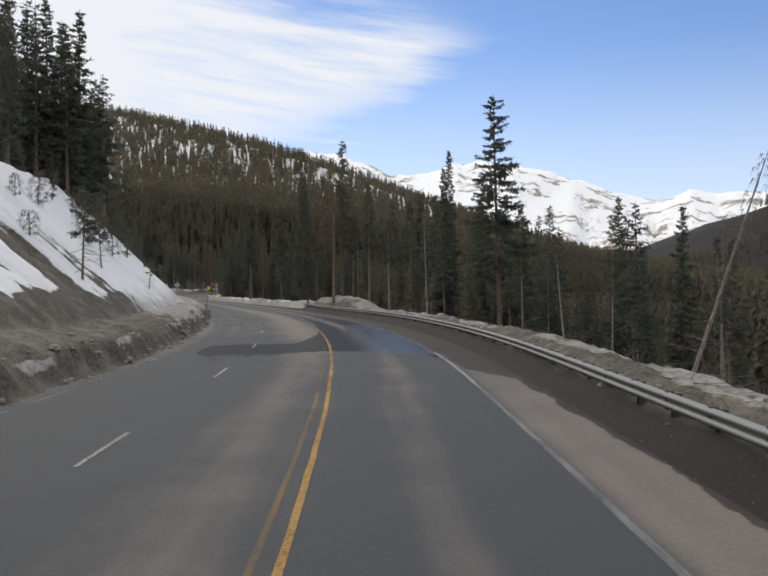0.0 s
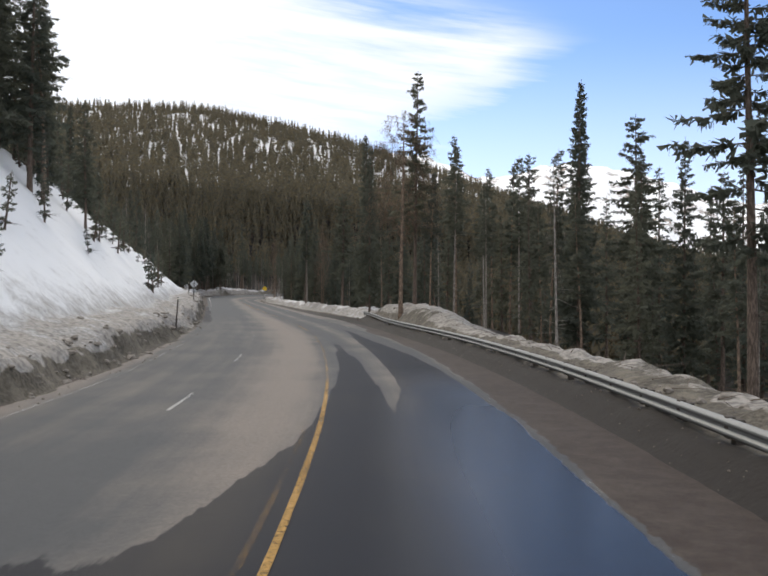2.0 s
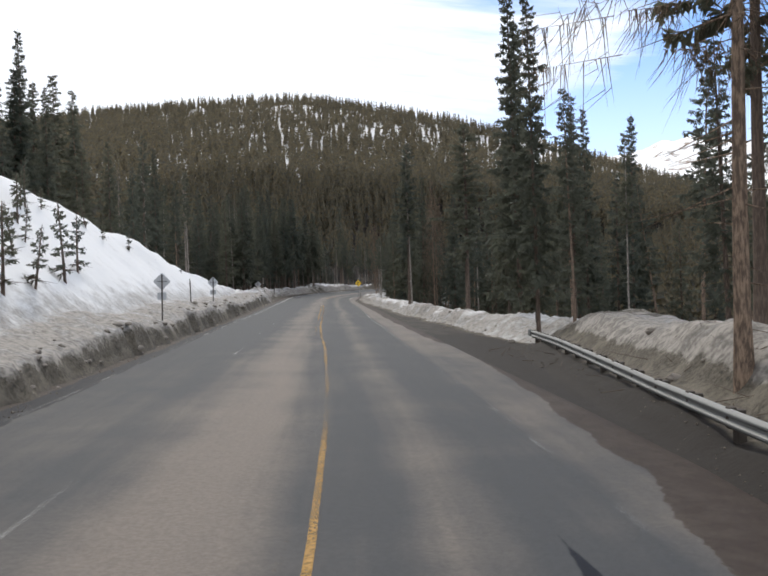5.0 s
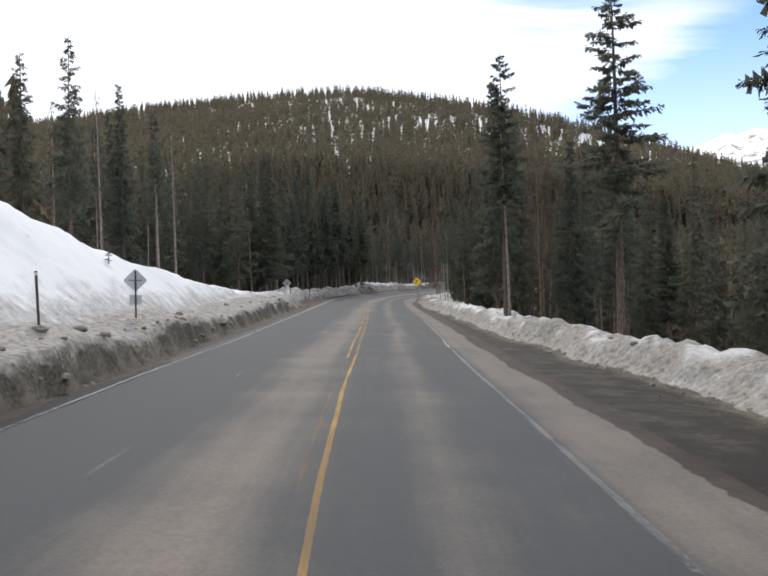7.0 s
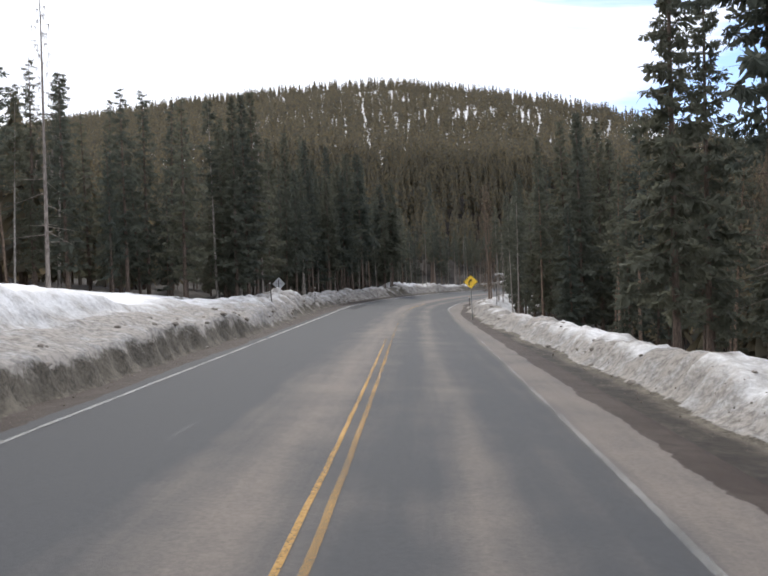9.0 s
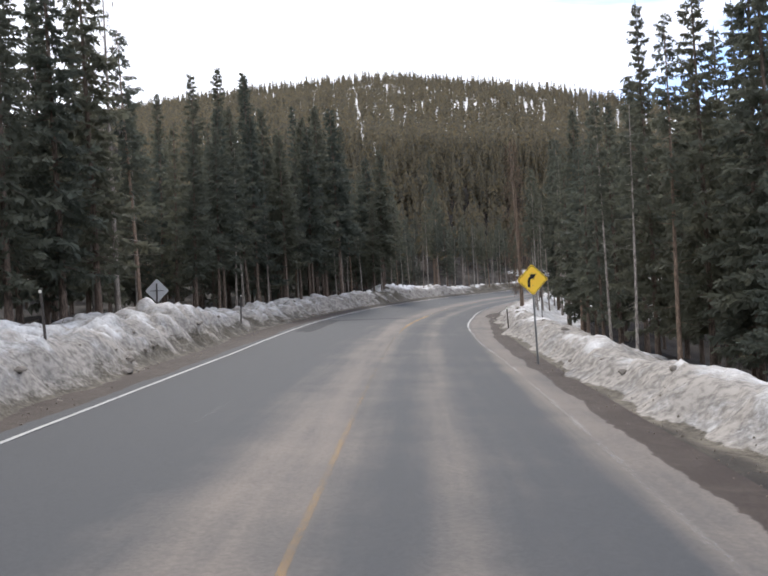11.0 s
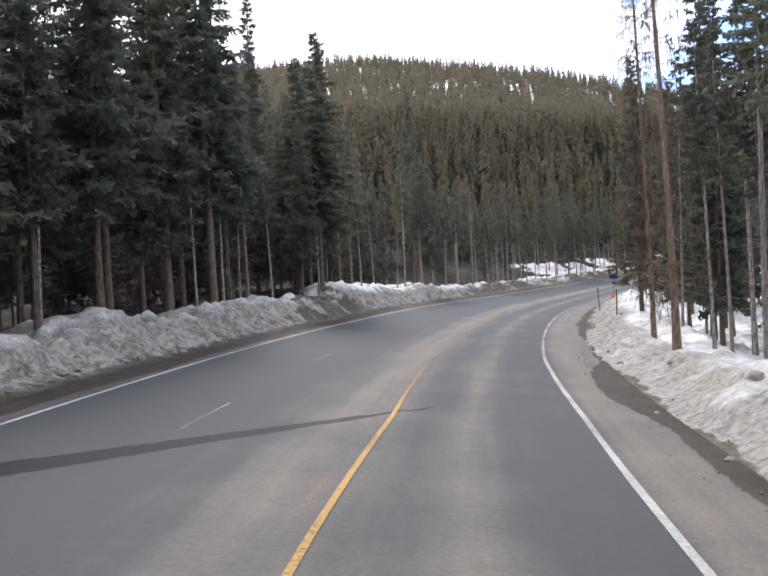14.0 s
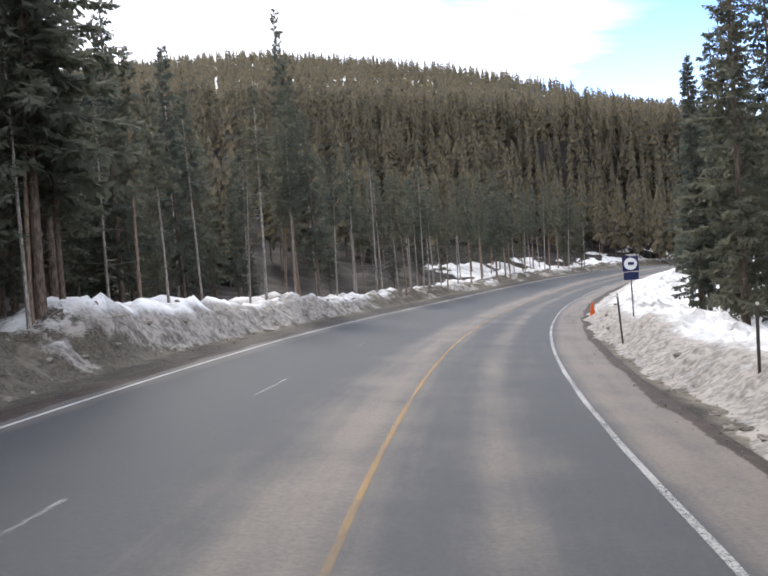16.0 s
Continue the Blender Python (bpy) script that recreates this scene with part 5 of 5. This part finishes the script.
def low_tree(seed, tiers, per, bare=0.22, slim=1.0):
    """Cheap conifer of unit height: trunk and ragged tiers of narrow drooping boughs."""
    g = np.random.default_rng(seed)
    v, f, idx = [], [], []
    for i in range(3):
        an = 2 * math.pi * i / 3
        v.append((0.011 * math.cos(an), 0.011 * math.sin(an), -0.05))
    v.append((0, 0, 0.9))
    f += [(0, 1, 3), (1, 2, 3), (2, 0, 3)]
    idx += [1, 1, 1]
    for k in range(tiers):
        t = bare + (1 - bare) * k / tiers
        for j in range(per):
            an = 2 * math.pi * (j + g.random() * 0.8) / per + k * 1.3
            r = slim * (0.105 * (1 - t) ** 0.75 + 0.014) * g.uniform(0.55, 1.35)
            z = t + g.uniform(-0.03, 0.03)
            sp = (0.30 + 1.0 / per) * r + 0.006
            dz = g.uniform(0.5, 1.5) * r
            b = len(v)
            c, s = math.cos(an), math.sin(an)
            v += [(0, 0, z + 0.05), (c * r * 0.75 - s * sp, s * r * 0.75 + c * sp, z - dz * g.uniform(0.3, 1.1)), (c * r * g.uniform(0.7, 1.2) + s * sp, s * r * g.uniform(0.7, 1.2) - c * sp, z - dz)]
            f.append((b, b + 1, b + 2))
            idx.append(0)
    return np.array(v), np.array(f), np.array(idx)


def scatter_wood(name, label, xs, ys, hs, protos, wide=1.0, seed=3):
    g = np.random.default_rng(seed)
    zs = ground_z(xs, ys) - 0.3
    pv, pf, pi, off = [], [], [], 0
    pick = g.integers(0, len(protos), len(xs))
    for q, (v, f, i) in enumerate(protos):
        sel = np.where(pick == q)[0]
        if not len(sel):
            continue
        an = g.uniform(0, 2 * math.pi, len(sel))
        sx = hs[sel] * g.uniform(0.75, 1.2, len(sel)) * wide
        c, s = np.cos(an)[:, None], np.sin(an)[:, None]
        X = (v[None, :, 0] * c - v[None, :, 1] * s) * sx[:, None] + xs[sel][:, None]
        Y = (v[None, :, 0] * s + v[None, :, 1] * c) * sx[:, None] + ys[sel][:, None]
        Z = v[None, :, 2] * hs[sel][:, None] + zs[sel][:, None]
        pv.append(np.stack([X, Y, Z], 2).reshape(-1, 3))
        pf.append((f[None] + (np.arange(len(sel)) * len(v))[:, None, None] + off).reshape(-1, 3))
        pi.append(np.tile(i, len(sel)))
        off += len(sel) * len(v)
    me = tri_mesh(name, np.concatenate(pv), np.concatenate(pf), [NEEDLES_FAR, BARK], False, np.concatenate(pi))
    return tagged(new(name, me), label, "forest", kind="stuff")


def forests():
    g = np.random.default_rng(9)
    # close behind the single trees
    n = 14000
    u, v = g.uniform(-30, U1 - 2, n), g.uniform(-1, 1, n)
    v = np.sign(v) * (26 + 95 * np.abs(v) ** 1.2)
    x, y = on_road(u, v)
    uu, vv = to_road(x, y)
    ok = (np.abs(vv) > 25) & (y < 350) & ~((vv < 0) & (uu < 168) & (vv > -36)) & ~((vv < 0) & (uu > 240) & (vv > -31)) & ~((vv > 0) & (uu < 190) & (vv < 50))
    ok &= ~((vv > 0) & (uu > 80) & (uu < 155) & (vv < 62) & (g.random(n) < 0.7))
    ok &= g.random(n) < np.where(v > 0, np.where(u < 160, 0.13, 0.28), np.where(u > 290, 0.5, 0.34))
    h = g.uniform(10, 16, n)
    scatter_wood("forest", "dense dark conifer forest with pale thin trunks", x[ok], y[ok], h[ok], [low_tree(1, 15, 7, 0.3), low_tree(2, 15, 7, 0.2), low_tree(4, 15, 7, 0.35)], 1.05, 3)
    # the wooded hill ahead
    n = 50000
    x, y = g.uniform(-680, 330, n), 240 + 760 * g.random(n) ** 1.15
    uu, vv = to_road(x, y)
    hz = hill_z(x, y)
    gaps = fbm(x * 0.27, y * 0.018, 91, 2)
    high = smooth01(hz / np.maximum(np.interp(x, RIDGE_X, RIDGE_Z), 30), 0.60, 0.76) * smooth01(hz, 44, 58)
    gaps = gaps + 0.085 * np.exp(-((x + 55) / 46) ** 2) + 0.045 * np.exp(-((x + 185) / 36) ** 2) + 0.03 * np.exp(-((x + 285) / 50) ** 2) - 0.02
    ok = ((np.abs(vv) > 60) | ((y >= 350) & (np.abs(vv) > 27)) | (uu > U1 + 1)) & ((hz > 0.3) | (y >= 350)) & (g.random(n) > smooth01(gaps, 0.56, 0.62) * high * smooth01(y, crest_y(x), crest_y(x) - 35) * 0.98) & (g.random(n) < 0.60) & (y < crest_y(x) + 45)
    near = ok & (y < 500) & (x > -200) & (x < 130)
    h = g.uniform(9, 15, n)
    xb, yb = g.uniform(-150, 130, 2600), g.uniform(430, 600, 2600)
    fill = hill_z(xb, yb) < 56
    x, y, h = np.concatenate([x, xb]), np.concatenate([y, yb]), np.concatenate([h, g.uniform(9, 14, 2600)])
    near, ok = np.concatenate([near, fill & (yb < 500)]), np.concatenate([ok, fill])
    scatter_wood("hillside_forest", "thick conifer forest at the foot of the hill", x[near], y[near], h[near] * 1.1, [low_tree(31, 16, 7, 0.3), low_tree(32, 15, 7, 0.25), low_tree(33, 17, 6, 0.38)], 1.0, 14)
    ok &= ~near
    scatter_wood("hill_forest", "conifer forest on the hill with snow showing between", x[ok], y[ok], h[ok], [low_tree(5, 7, 4), low_tree(6, 7, 4), low_tree(7, 8, 4)], 1.4, 4)
    # valley and ridge to the right
    n = 5600
    x, y = g.uniform(60, 800, n), g.uniform(120, 1200, n)
    uu, vv = to_road(x, y)
    ok = (np.abs(vv) > 90) & (x < 300 + 0.5 * y)
    h = g.uniform(9, 15, n)
    scatter_wood("valley_forest", "far conifer forest in the valley", x[ok], y[ok], h[ok], [low_tree(8, 8, 5), low_tree(9, 8, 5)], 1.3, 6)


forests()


# ---------------------------------------------------------------- guardrail
def guardrail():
    top = tagged(new("guardrail"), "galvanised W-beam guardrail on short posts beside the road", "guardrail")
    prof = [(0.0, -0.155), (0.022, -0.145), (0.055, -0.115), (0.072, -0.095), (0.072, -0.065), (0.02, -0.02), (0.02, 0.02), (0.072, 0.065), (0.072, 0.095), (0.055, 0.115), (0.022, 0.145), (0.0, 0.155)]
    us = np.concatenate([np.arange(-30, 104, 0.95), np.arange(104, 116.5, 0.6)])

    def line(u):
        return np.interp(u, [-80, 86, 92, 97, 108, 117], [6.3, 6.3, 6.55, 7.0, 8.35, 9.4]), 0.62 - 0.12 * smooth01(u, 108, 117)

    verts, faces = [], []
    for i, u in enumerate(us):
        v, h = line(u)
        for o, dz in prof + [(a + 0.006, b) for a, b in prof[::-1]]:
            x, y = on_road(u, v - o)
            verts.append((float(x), float(y), float(road_z(u, 6.3)) + float(h) + dz))
    k = len(prof) * 2
    for i in range(len(us) - 1):
        for j in range(k):
            a, b = i * k + j, i * k + (j + 1) % k
            faces.append((a, b, b + k, a + k))
    beam = new("beam", mesh_from("beam", verts, faces, [GALV], False))
    beam.parent = top
    for u in np.arange(-29, 116, 1.905):
        v, h = (float(c) for c in line(u))
        x, y = (float(c) for c in on_road(u, v + 0.16))
        i = int(np.argmin(np.abs(ARC - u)))
        yaw = math.degrees(math.atan2(-TANG[i, 0], TANG[i, 1]))
        bm = bmesh.new()
        z0 = float(road_z(u, 6.3))
        box(bm, 0, 0, z0 + h / 2 - 0.15, 0.15, 0.18, h + 0.55, 0.012)
        box(bm, -0.13, 0, z0 + h, 0.12, 0.15, 0.34, 0.01)
        post = part("post", bm, WOOD_POST, top)
        post.matrix_basis = pose(x, y, 0, 0, 0, yaw)
    # rounded end piece
    v, h = (float(c) for c in line(116.5))
    x, y = (float(c) for c in on_road(116.7, v))
    bm = bmesh.new()
    box(bm, 0, 0, 0, 0.10, 0.5, 0.32, 0.04)
    e = part("end_piece", bm, GALV, top)
    e.matrix_basis = pose(x, y, float(road_z(116, 6.3)) + h, 0, 0, 15)


guardrail()


# ---------------------------------------------------------------- signs and marker posts
def facing(x, y, tx, ty):
    return math.degrees(math.atan2(-(tx - x), (ty - y))) + 180


def flat_shape(bm, pts, y0, y1):
    """A plate from an outline in x and z, between two depths."""
    a = [bm.verts.new((px, y0, pz)) for px, pz in pts]
    b = [bm.verts.new((px, y1, pz)) for px, pz in pts]
    bm.faces.new(a)
    bm.faces.new(b[::-1])
    n = len(pts)
    for i in range(n):
        bm.faces.new((a[(i + 1) % n], a[i], b[i], b[(i + 1) % n]))
    bmesh.ops.recalc_face_normals(bm, faces=bm.faces)
    return bm


def diamond(r, c=0.05):
    k = c * 0.7
    return [(0 + k, r - k), (r - k, k), (r - k, -k), (k, -r + k), (-k, -r + k), (-r + k, -k), (-r + k, k), (-k, r - k)]


def post_base(x, y):
    return float(ground_z(x, y)[0])


def curve_sign():
    x, y, zc, r = -42.9, 205.9, 2.69, 0.54
    g = post_base(x, y)
    top = tagged(new("curve_sign"), "yellow diamond curve warning sign with a black arrow on a post", "road sign")
    top.matrix_basis = pose(x, y, g, 0, -1, 19)
    h = zc - g
    bm = bmesh.new()
    box(bm, 0, 0.05, h / 2 - 0.2, 0.06, 0.06, h + 0.95, 0.008)
    part("post", bm, GALV, top)
    plate = part("panel", flat_shape(bmesh.new(), [(a, b + h) for a, b in diamond(r)], -0.004, 0.0), SIGN_YELLOW, top, "bright yellow diamond panel")
    outer, inner = diamond(r - 0.03), diamond(r - 0.05)
    bm = bmesh.new()
    n = len(outer)
    vo = [bm.verts.new((a, -0.008, b + h)) for a, b in outer]
    vi = [bm.verts.new((a, -0.008, b + h)) for a, b in inner]
    for i in range(n):
        bm.faces.new((vo[i], vo[(i + 1) % n], vi[(i + 1) % n], vi[i]))
    part("border", bm, SIGN_BLACK, plate, "thin black border")
    # bent arrow
    bm = bmesh.new()
    path = [(-0.13, -0.26)] + [(-0.13, -0.06)] + [(-0.13 + 0.16 * (1 - math.cos(t)), -0.06 + 0.16 * math.sin(t)) for t in np.linspace(0.15, 1.15, 7)]
    last = None
    for i, (a, b) in enumerate(path):
        q = path[min(i + 1, len(path) - 1)]
        p = path[max(i - 1, 0)]
        dx, dz = q[0] - p[0], q[1] - p[1]
        ln = math.hypot(dx, dz)
        nx, nz = -dz / ln * 0.045, dx / ln * 0.045
        pair = (bm.verts.new((a + nx, -0.009, b + nz + h)), bm.verts.new((a - nx, -0.009, b - nz + h)))
        if last:
            bm.faces.new((last[0], last[1], pair[1], pair[0]))
        last = pair
    ex, ez = path[-1]
    dx, dz = math.cos(0.55), math.sin(0.55)
    tri = [(ex + dx * 0.2, ez + dz * 0.2), (ex - dz * 0.11, ez + dx * 0.11), (ex + dz * 0.11, ez - dx * 0.11)]
    bm.faces.new([bm.verts.new((a, -0.009, b + h)) for a, b in tri])
    part("arrow", bm, SIGN_BLACK, plate, "black arrow bending right")
    for dz in (-0.2, 0.22):
        bm = bmesh.new()
        tube(bm, (0, -0.014, h + dz), (0, 0.0, h + dz), 0.012, 0.012, 6)
        part("bolt", bm, GALV, plate)


def back_sign(x, y, zc, r, yaw, label, plate_under=False):
    """A warning sign seen from behind: bare aluminium diamond on a post."""
    g = post_base(x, y)
    top = tagged(new("warning_sign"), label, "road sign")
    top.matrix_basis = pose(x, y, g, 0, 1.5, yaw)
    h = zc - g
    bm = bmesh.new()
    box(bm, 0, -0.035, h / 2, 0.06, 0.06, h + 0.7, 0.008)
    part("post", bm, POST_STEEL, top)
    plate = part("panel", flat_shape(bmesh.new(), [(a, b + h) for a, b in diamond(r)], 0.0, 0.004), SIGN_BACK, top, "bare grey aluminium back of the panel")
    bm = bmesh.new()
    box(bm, 0, -0.012, h, r * 1.1, 0.02, 0.04, 0.004)
    part("brace", bm, GALV, plate)
    if plate_under:
        bm = bmesh.new()
        box(bm, 0.0, 0.004, h - r - 0.28, 0.44, 0.006, 0.36, 0.0)
        part("lower_panel", bm, SIGN_BACK, top, "small square panel under the diamond")


def oval_sign():
    x, y = -55.75, 295.5
    g = post_base(x, y)
    zc = 2.75
    h = zc - g
    top = tagged(new("route_sign"), "dark blue route sign with a white oval on a post", "road sign")
    top.matrix_basis = pose(x, y, g, 0, 0, 10)
    bm = bmesh.new()
    box(bm, 0, 0.05, h / 2 - 0.1, 0.06, 0.06, h + 1.0, 0.008)
    part("post", bm, GALV, top)
    bm = bmesh.new()
    box(bm, 0, 0, h + 0.12, 0.72, 0.008, 0.66, 0.0)
    panel = part("panel", bm, SIGN_BLUE, top)
    oval = [(0.29 * math.cos(t), 0.27 * math.sin(t) + h + 0.12) for t in np.linspace(0, 2 * math.pi, 24, endpoint=False)]
    part("oval", flat_shape(bmesh.new(), oval, -0.012, -0.006), SIGN_WHITE, panel, "white oval")
    bm = bmesh.new()
    box(bm, 0.02, -0.015, h + 0.13, 0.26, 0.004, 0.13)
    part("bar", bm, SIGN_BLUE, panel)
    bm = bmesh.new()
    box(bm, 0, 0, h - 0.42, 0.66, 0.008, 0.34, 0.0)
    part("lower_panel", bm, SIGN_BLUE, top)


def marker_post(x, y, height, yaw, lean=0.0, reflector=True, label="thin steel roadside marker post"):
    g = post_base(x, y)
    top = tagged(new("marker_post"), label, "marker post", "roadside marker posts")
    top.matrix_basis = pose(x, y, g, 0, lean, yaw)
    bm = bmesh.new()
    for sx, w_, dy in ((0.0, 0.055, 0.0), (-0.028, 0.012, 0.015), (0.028, 0.012, 0.015)):
        box(bm, sx, dy, height / 2 - 0.2, w_, 0.012 if sx == 0 else 0.035, height + 0.4)
    part("post", bm, POST_STEEL, top)
    if reflector:
        bm = bmesh.new()
        tube(bm, (0, -0.008, height - 0.08), (0, -0.02, height - 0.08), 0.045, 0.045, 10)
        part("reflector", bm, REFLECTOR, top)


curve_sign()
back_sign(-61.7, 211.1, 3.1, 0.58, 16, "back of a grey diamond warning sign in the snow bank")
for bx, by, z in ((-28.9, 117.3, 3.15), (-35.8, 138.0, 3.15)):
    back_sign(bx, by, z, 0.44, 42, "back of a grey diamond warning sign on the snow slope", True)
oval_sign()
marker_post(-16.0, 75.6, 1.75, 10, 4)
marker_post(-11.1, 122.7, 1.7, 15)
marker_post(-62.3, 220.1, 1.6, 18, 3)
for u, v, hh in ((229.2, 6.1, 1.2), (243.2, 9.2, 3.0), (299.0, 6.6, 2.0), (284.5, 7.8, 1.6), (136.0, -8.4, 1.5), (204.0, -8.6, 1.5)):
    mx, my = (float(c) for c in on_road(u, v))
    marker_post(mx, my, hh, 15, random.uniform(-3, 3))


def traffic_cone():
    x, y = (float(c) for c in on_road(322.0, 6.2))
    g = post_base(x, y)
    top = tagged(new("traffic_cone"), "orange traffic cone at the foot of the snow bank", "traffic cone")
    top.matrix_basis = pose(x, y, g)
    bm = bmesh.new()
    tube(bm, (0, 0, 0.04), (0, 0, 0.95), 0.21, 0.05, 14)
    part("cone", bm, ORANGE, top)
    bm = bmesh.new()
    box(bm, 0, 0, 0.03, 0.42, 0.42, 0.06, 0.015)
    part("base", bm, ORANGE, top)


traffic_cone()


# ---------------------------------------------------------------- lumps of ice and fallen wood
def lump_mesh(seed):
    g = np.random.default_rng(seed)
    bm = bmesh.new()
    bmesh.ops.create_icosphere(bm, subdivisions=2, radius=1.0)
    for v in bm.verts:
        n = noise.noise(v.co * 1.3 + Vector((seed * 3.1, 0, 0)))
        v.co *= 1 + 0.55 * n
        v.co.z *= 0.62
    me = bpy.data.meshes.new("lump")
    bm.to_mesh(me)
    bm.free()
    me.materials.append(ROCK)
    return me


def stuff_lumps():
    g = np.random.default_rng(21)
    protos = [lump_mesh(k) for k in range(1, 5)]
    data = []
    for me in protos:
        v = np.array([tuple(p.co) for p in me.vertices])
        f = np.array([tuple(p.vertices) for p in me.polygons])
        data.append((v, f))
        bpy.data.meshes.remove(me)
    V, F, off = [], [], 0
    spots = []
    for _ in range(800):
        u = g.uniform(5, 70) if g.random() < 0.4 else g.uniform(70, 330)
        if g.random() < 0.75:
            v = -(np.interp(u, LFOOT_U, LFOOT) + abs(g.normal(0, 0.7)) - 0.1)
        else:
            v = np.interp(u, RFOOT_U, RFOOT) + abs(g.normal(0, 1.0)) - 0.1
        spots.append((u, v, abs(g.normal(0, 0.065)) + 0.03))
    for u, v, r in spots:
        x, y = on_road(u, v)
        z = float(ground_z(float(x), float(y))[0])
        pv, pf = data[g.integers(0, 4)]
        an = g.uniform(0, 6.28)
        c, s = math.cos(an), math.sin(an)
        q = pv * r * np.array([g.uniform(0.8, 1.6), g.uniform(0.7, 1.2), 1.0])
        V.append(np.stack([q[:, 0] * c - q[:, 1] * s + x, q[:, 0] * s + q[:, 1] * c + y, q[:, 2] + z + 0.2 * r], 1))
        F.append(pf + off)
        off += len(pv)
    me = tri_mesh("ice_lumps", np.concatenate(V), np.concatenate(F), [ROCK], False)
    tagged(new("ice_lumps", me), "grimy lumps of ice and gravel along the road edge", "ice lumps", kind="stuff")


def stuff_gravel():
    """Small clods and stones on the muddy shoulders."""
    g = np.random.default_rng(27)
    n = 5200
    u = g.uniform(8, 330, n)
    left = g.random(n) < 0.4
    lf, rf = np.interp(u, LFOOT_U, LFOOT), np.interp(u, RFOOT_U, RFOOT)
    v = np.where(left, -(lf - 0.75 + 1.1 * g.random(n)), rf - 0.9 + 1.6 * g.random(n) ** 0.8)
    x, y = on_road(u, v)
    z = np.maximum(ground_z(x, y), road_z(u, v))
    r = 0.008 + np.abs(g.normal(0, 0.014, n))
    base = np.array([(1, 0, 0), (-0.5, 0.9, 0), (-0.5, -0.9, 0), (0.1, 0.1, 0.8), (0.2, -0.1, -0.6)])
    an = g.uniform(0, 6.28, n)
    q = base[None] * g.uniform(0.6, 1.4, (n, 5, 3)) * r[:, None, None]
    c, sn = np.cos(an)[:, None], np.sin(an)[:, None]
    co = np.stack([q[:, :, 0] * c - q[:, :, 1] * sn + x[:, None], q[:, :, 0] * sn + q[:, :, 1] * c + y[:, None], q[:, :, 2] + (z + 0.3 * r)[:, None]], 2).reshape(-1, 3)
    f = np.array([(0, 1, 3), (1, 2, 3), (2, 0, 3), (1, 0, 4), (2, 1, 4), (0, 2, 4)])
    me = tri_mesh("gravel", co, (f[None] + 5 * np.arange(n)[:, None, None]).reshape(-1, 3), [CLOD], False)
    tagged(new("gravel", me), "brown clods and gravel scattered on the muddy shoulder", "gravel", kind="stuff")


stuff_gravel()


def stuff_twigs():
    g = np.random.default_rng(22)
    bm = bmesh.new()
    for _ in range(620):
        u, v = g.uniform(5, 116), g.uniform(7.1, 9.6)
        if g.random() < 0.25:
            u, v = g.uniform(200, 300), -g.uniform(8.2, 10.5)
        x, y = (float(c) for c in on_road(u, v))
        z = float(ground_z(x, y)[0])
        an, ln = g.uniform(0, 6.28), 0.12 + 0.9 * g.random() ** 2.2
        tube(bm, (x, y, z + 0.02), (x + math.cos(an) * ln, y + math.sin(an) * ln, z + g.uniform(0.0, 0.25)), 0.005 + 0.012 * ln, 0.004, 4)
    me = bpy.data.meshes.new("twigs")
    bm.to_mesh(me)
    bm.free()
    me.materials.append(TWIG)
    tagged(new("twigs", me), "dead twigs and broken branches on the bank", "twigs", kind="stuff")


stuff_lumps()
stuff_twigs()


def fallen_log(u0, v0, u1, v1, r):
    """A broken trunk lying on the bank, with stubs."""
    (x0, y0), (x1, y1) = ([float(c) for c in on_road(a, b)] for a, b in ((u0, v0), (u1, v1)))
    z0, z1 = float(ground_z(x0, y0)[0]), float(ground_z(x1, y1)[0])
    top = tagged(new("fallen_log"), "weathered fallen log lying on the dirty snow bank", "log")
    top.matrix_basis = pose(x0, y0, z0)
    bm = bmesh.new()
    last = None
    for k in range(7):
        t = k / 6
        p = Vector(((x1 - x0) * t, (y1 - y0) * t, (z1 - z0) * t + r * 0.8 + 0.05 * math.sin(5 * t)))
        if last is not None:
            tube(bm, last, p, r * (1 - 0.5 * (t - 1 / 6)), r * (1 - 0.5 * t), 9)
        last = p
    part("trunk", bm, BARK_DRY, top)
    for k in range(4):
        t = 0.2 + 0.2 * k
        bm = bmesh.new()
        p = Vector(((x1 - x0) * t, (y1 - y0) * t, (z1 - z0) * t + r))
        tube(bm, p, p + Vector((0.2 * (-1) ** k, 0.25, 0.45 - 0.06 * k)), 0.03, 0.01, 6)
        part("branch_stub", bm, BARK_DRY, top)


fallen_log(287.5, -14.2, 291.5, -11.3, 0.17)
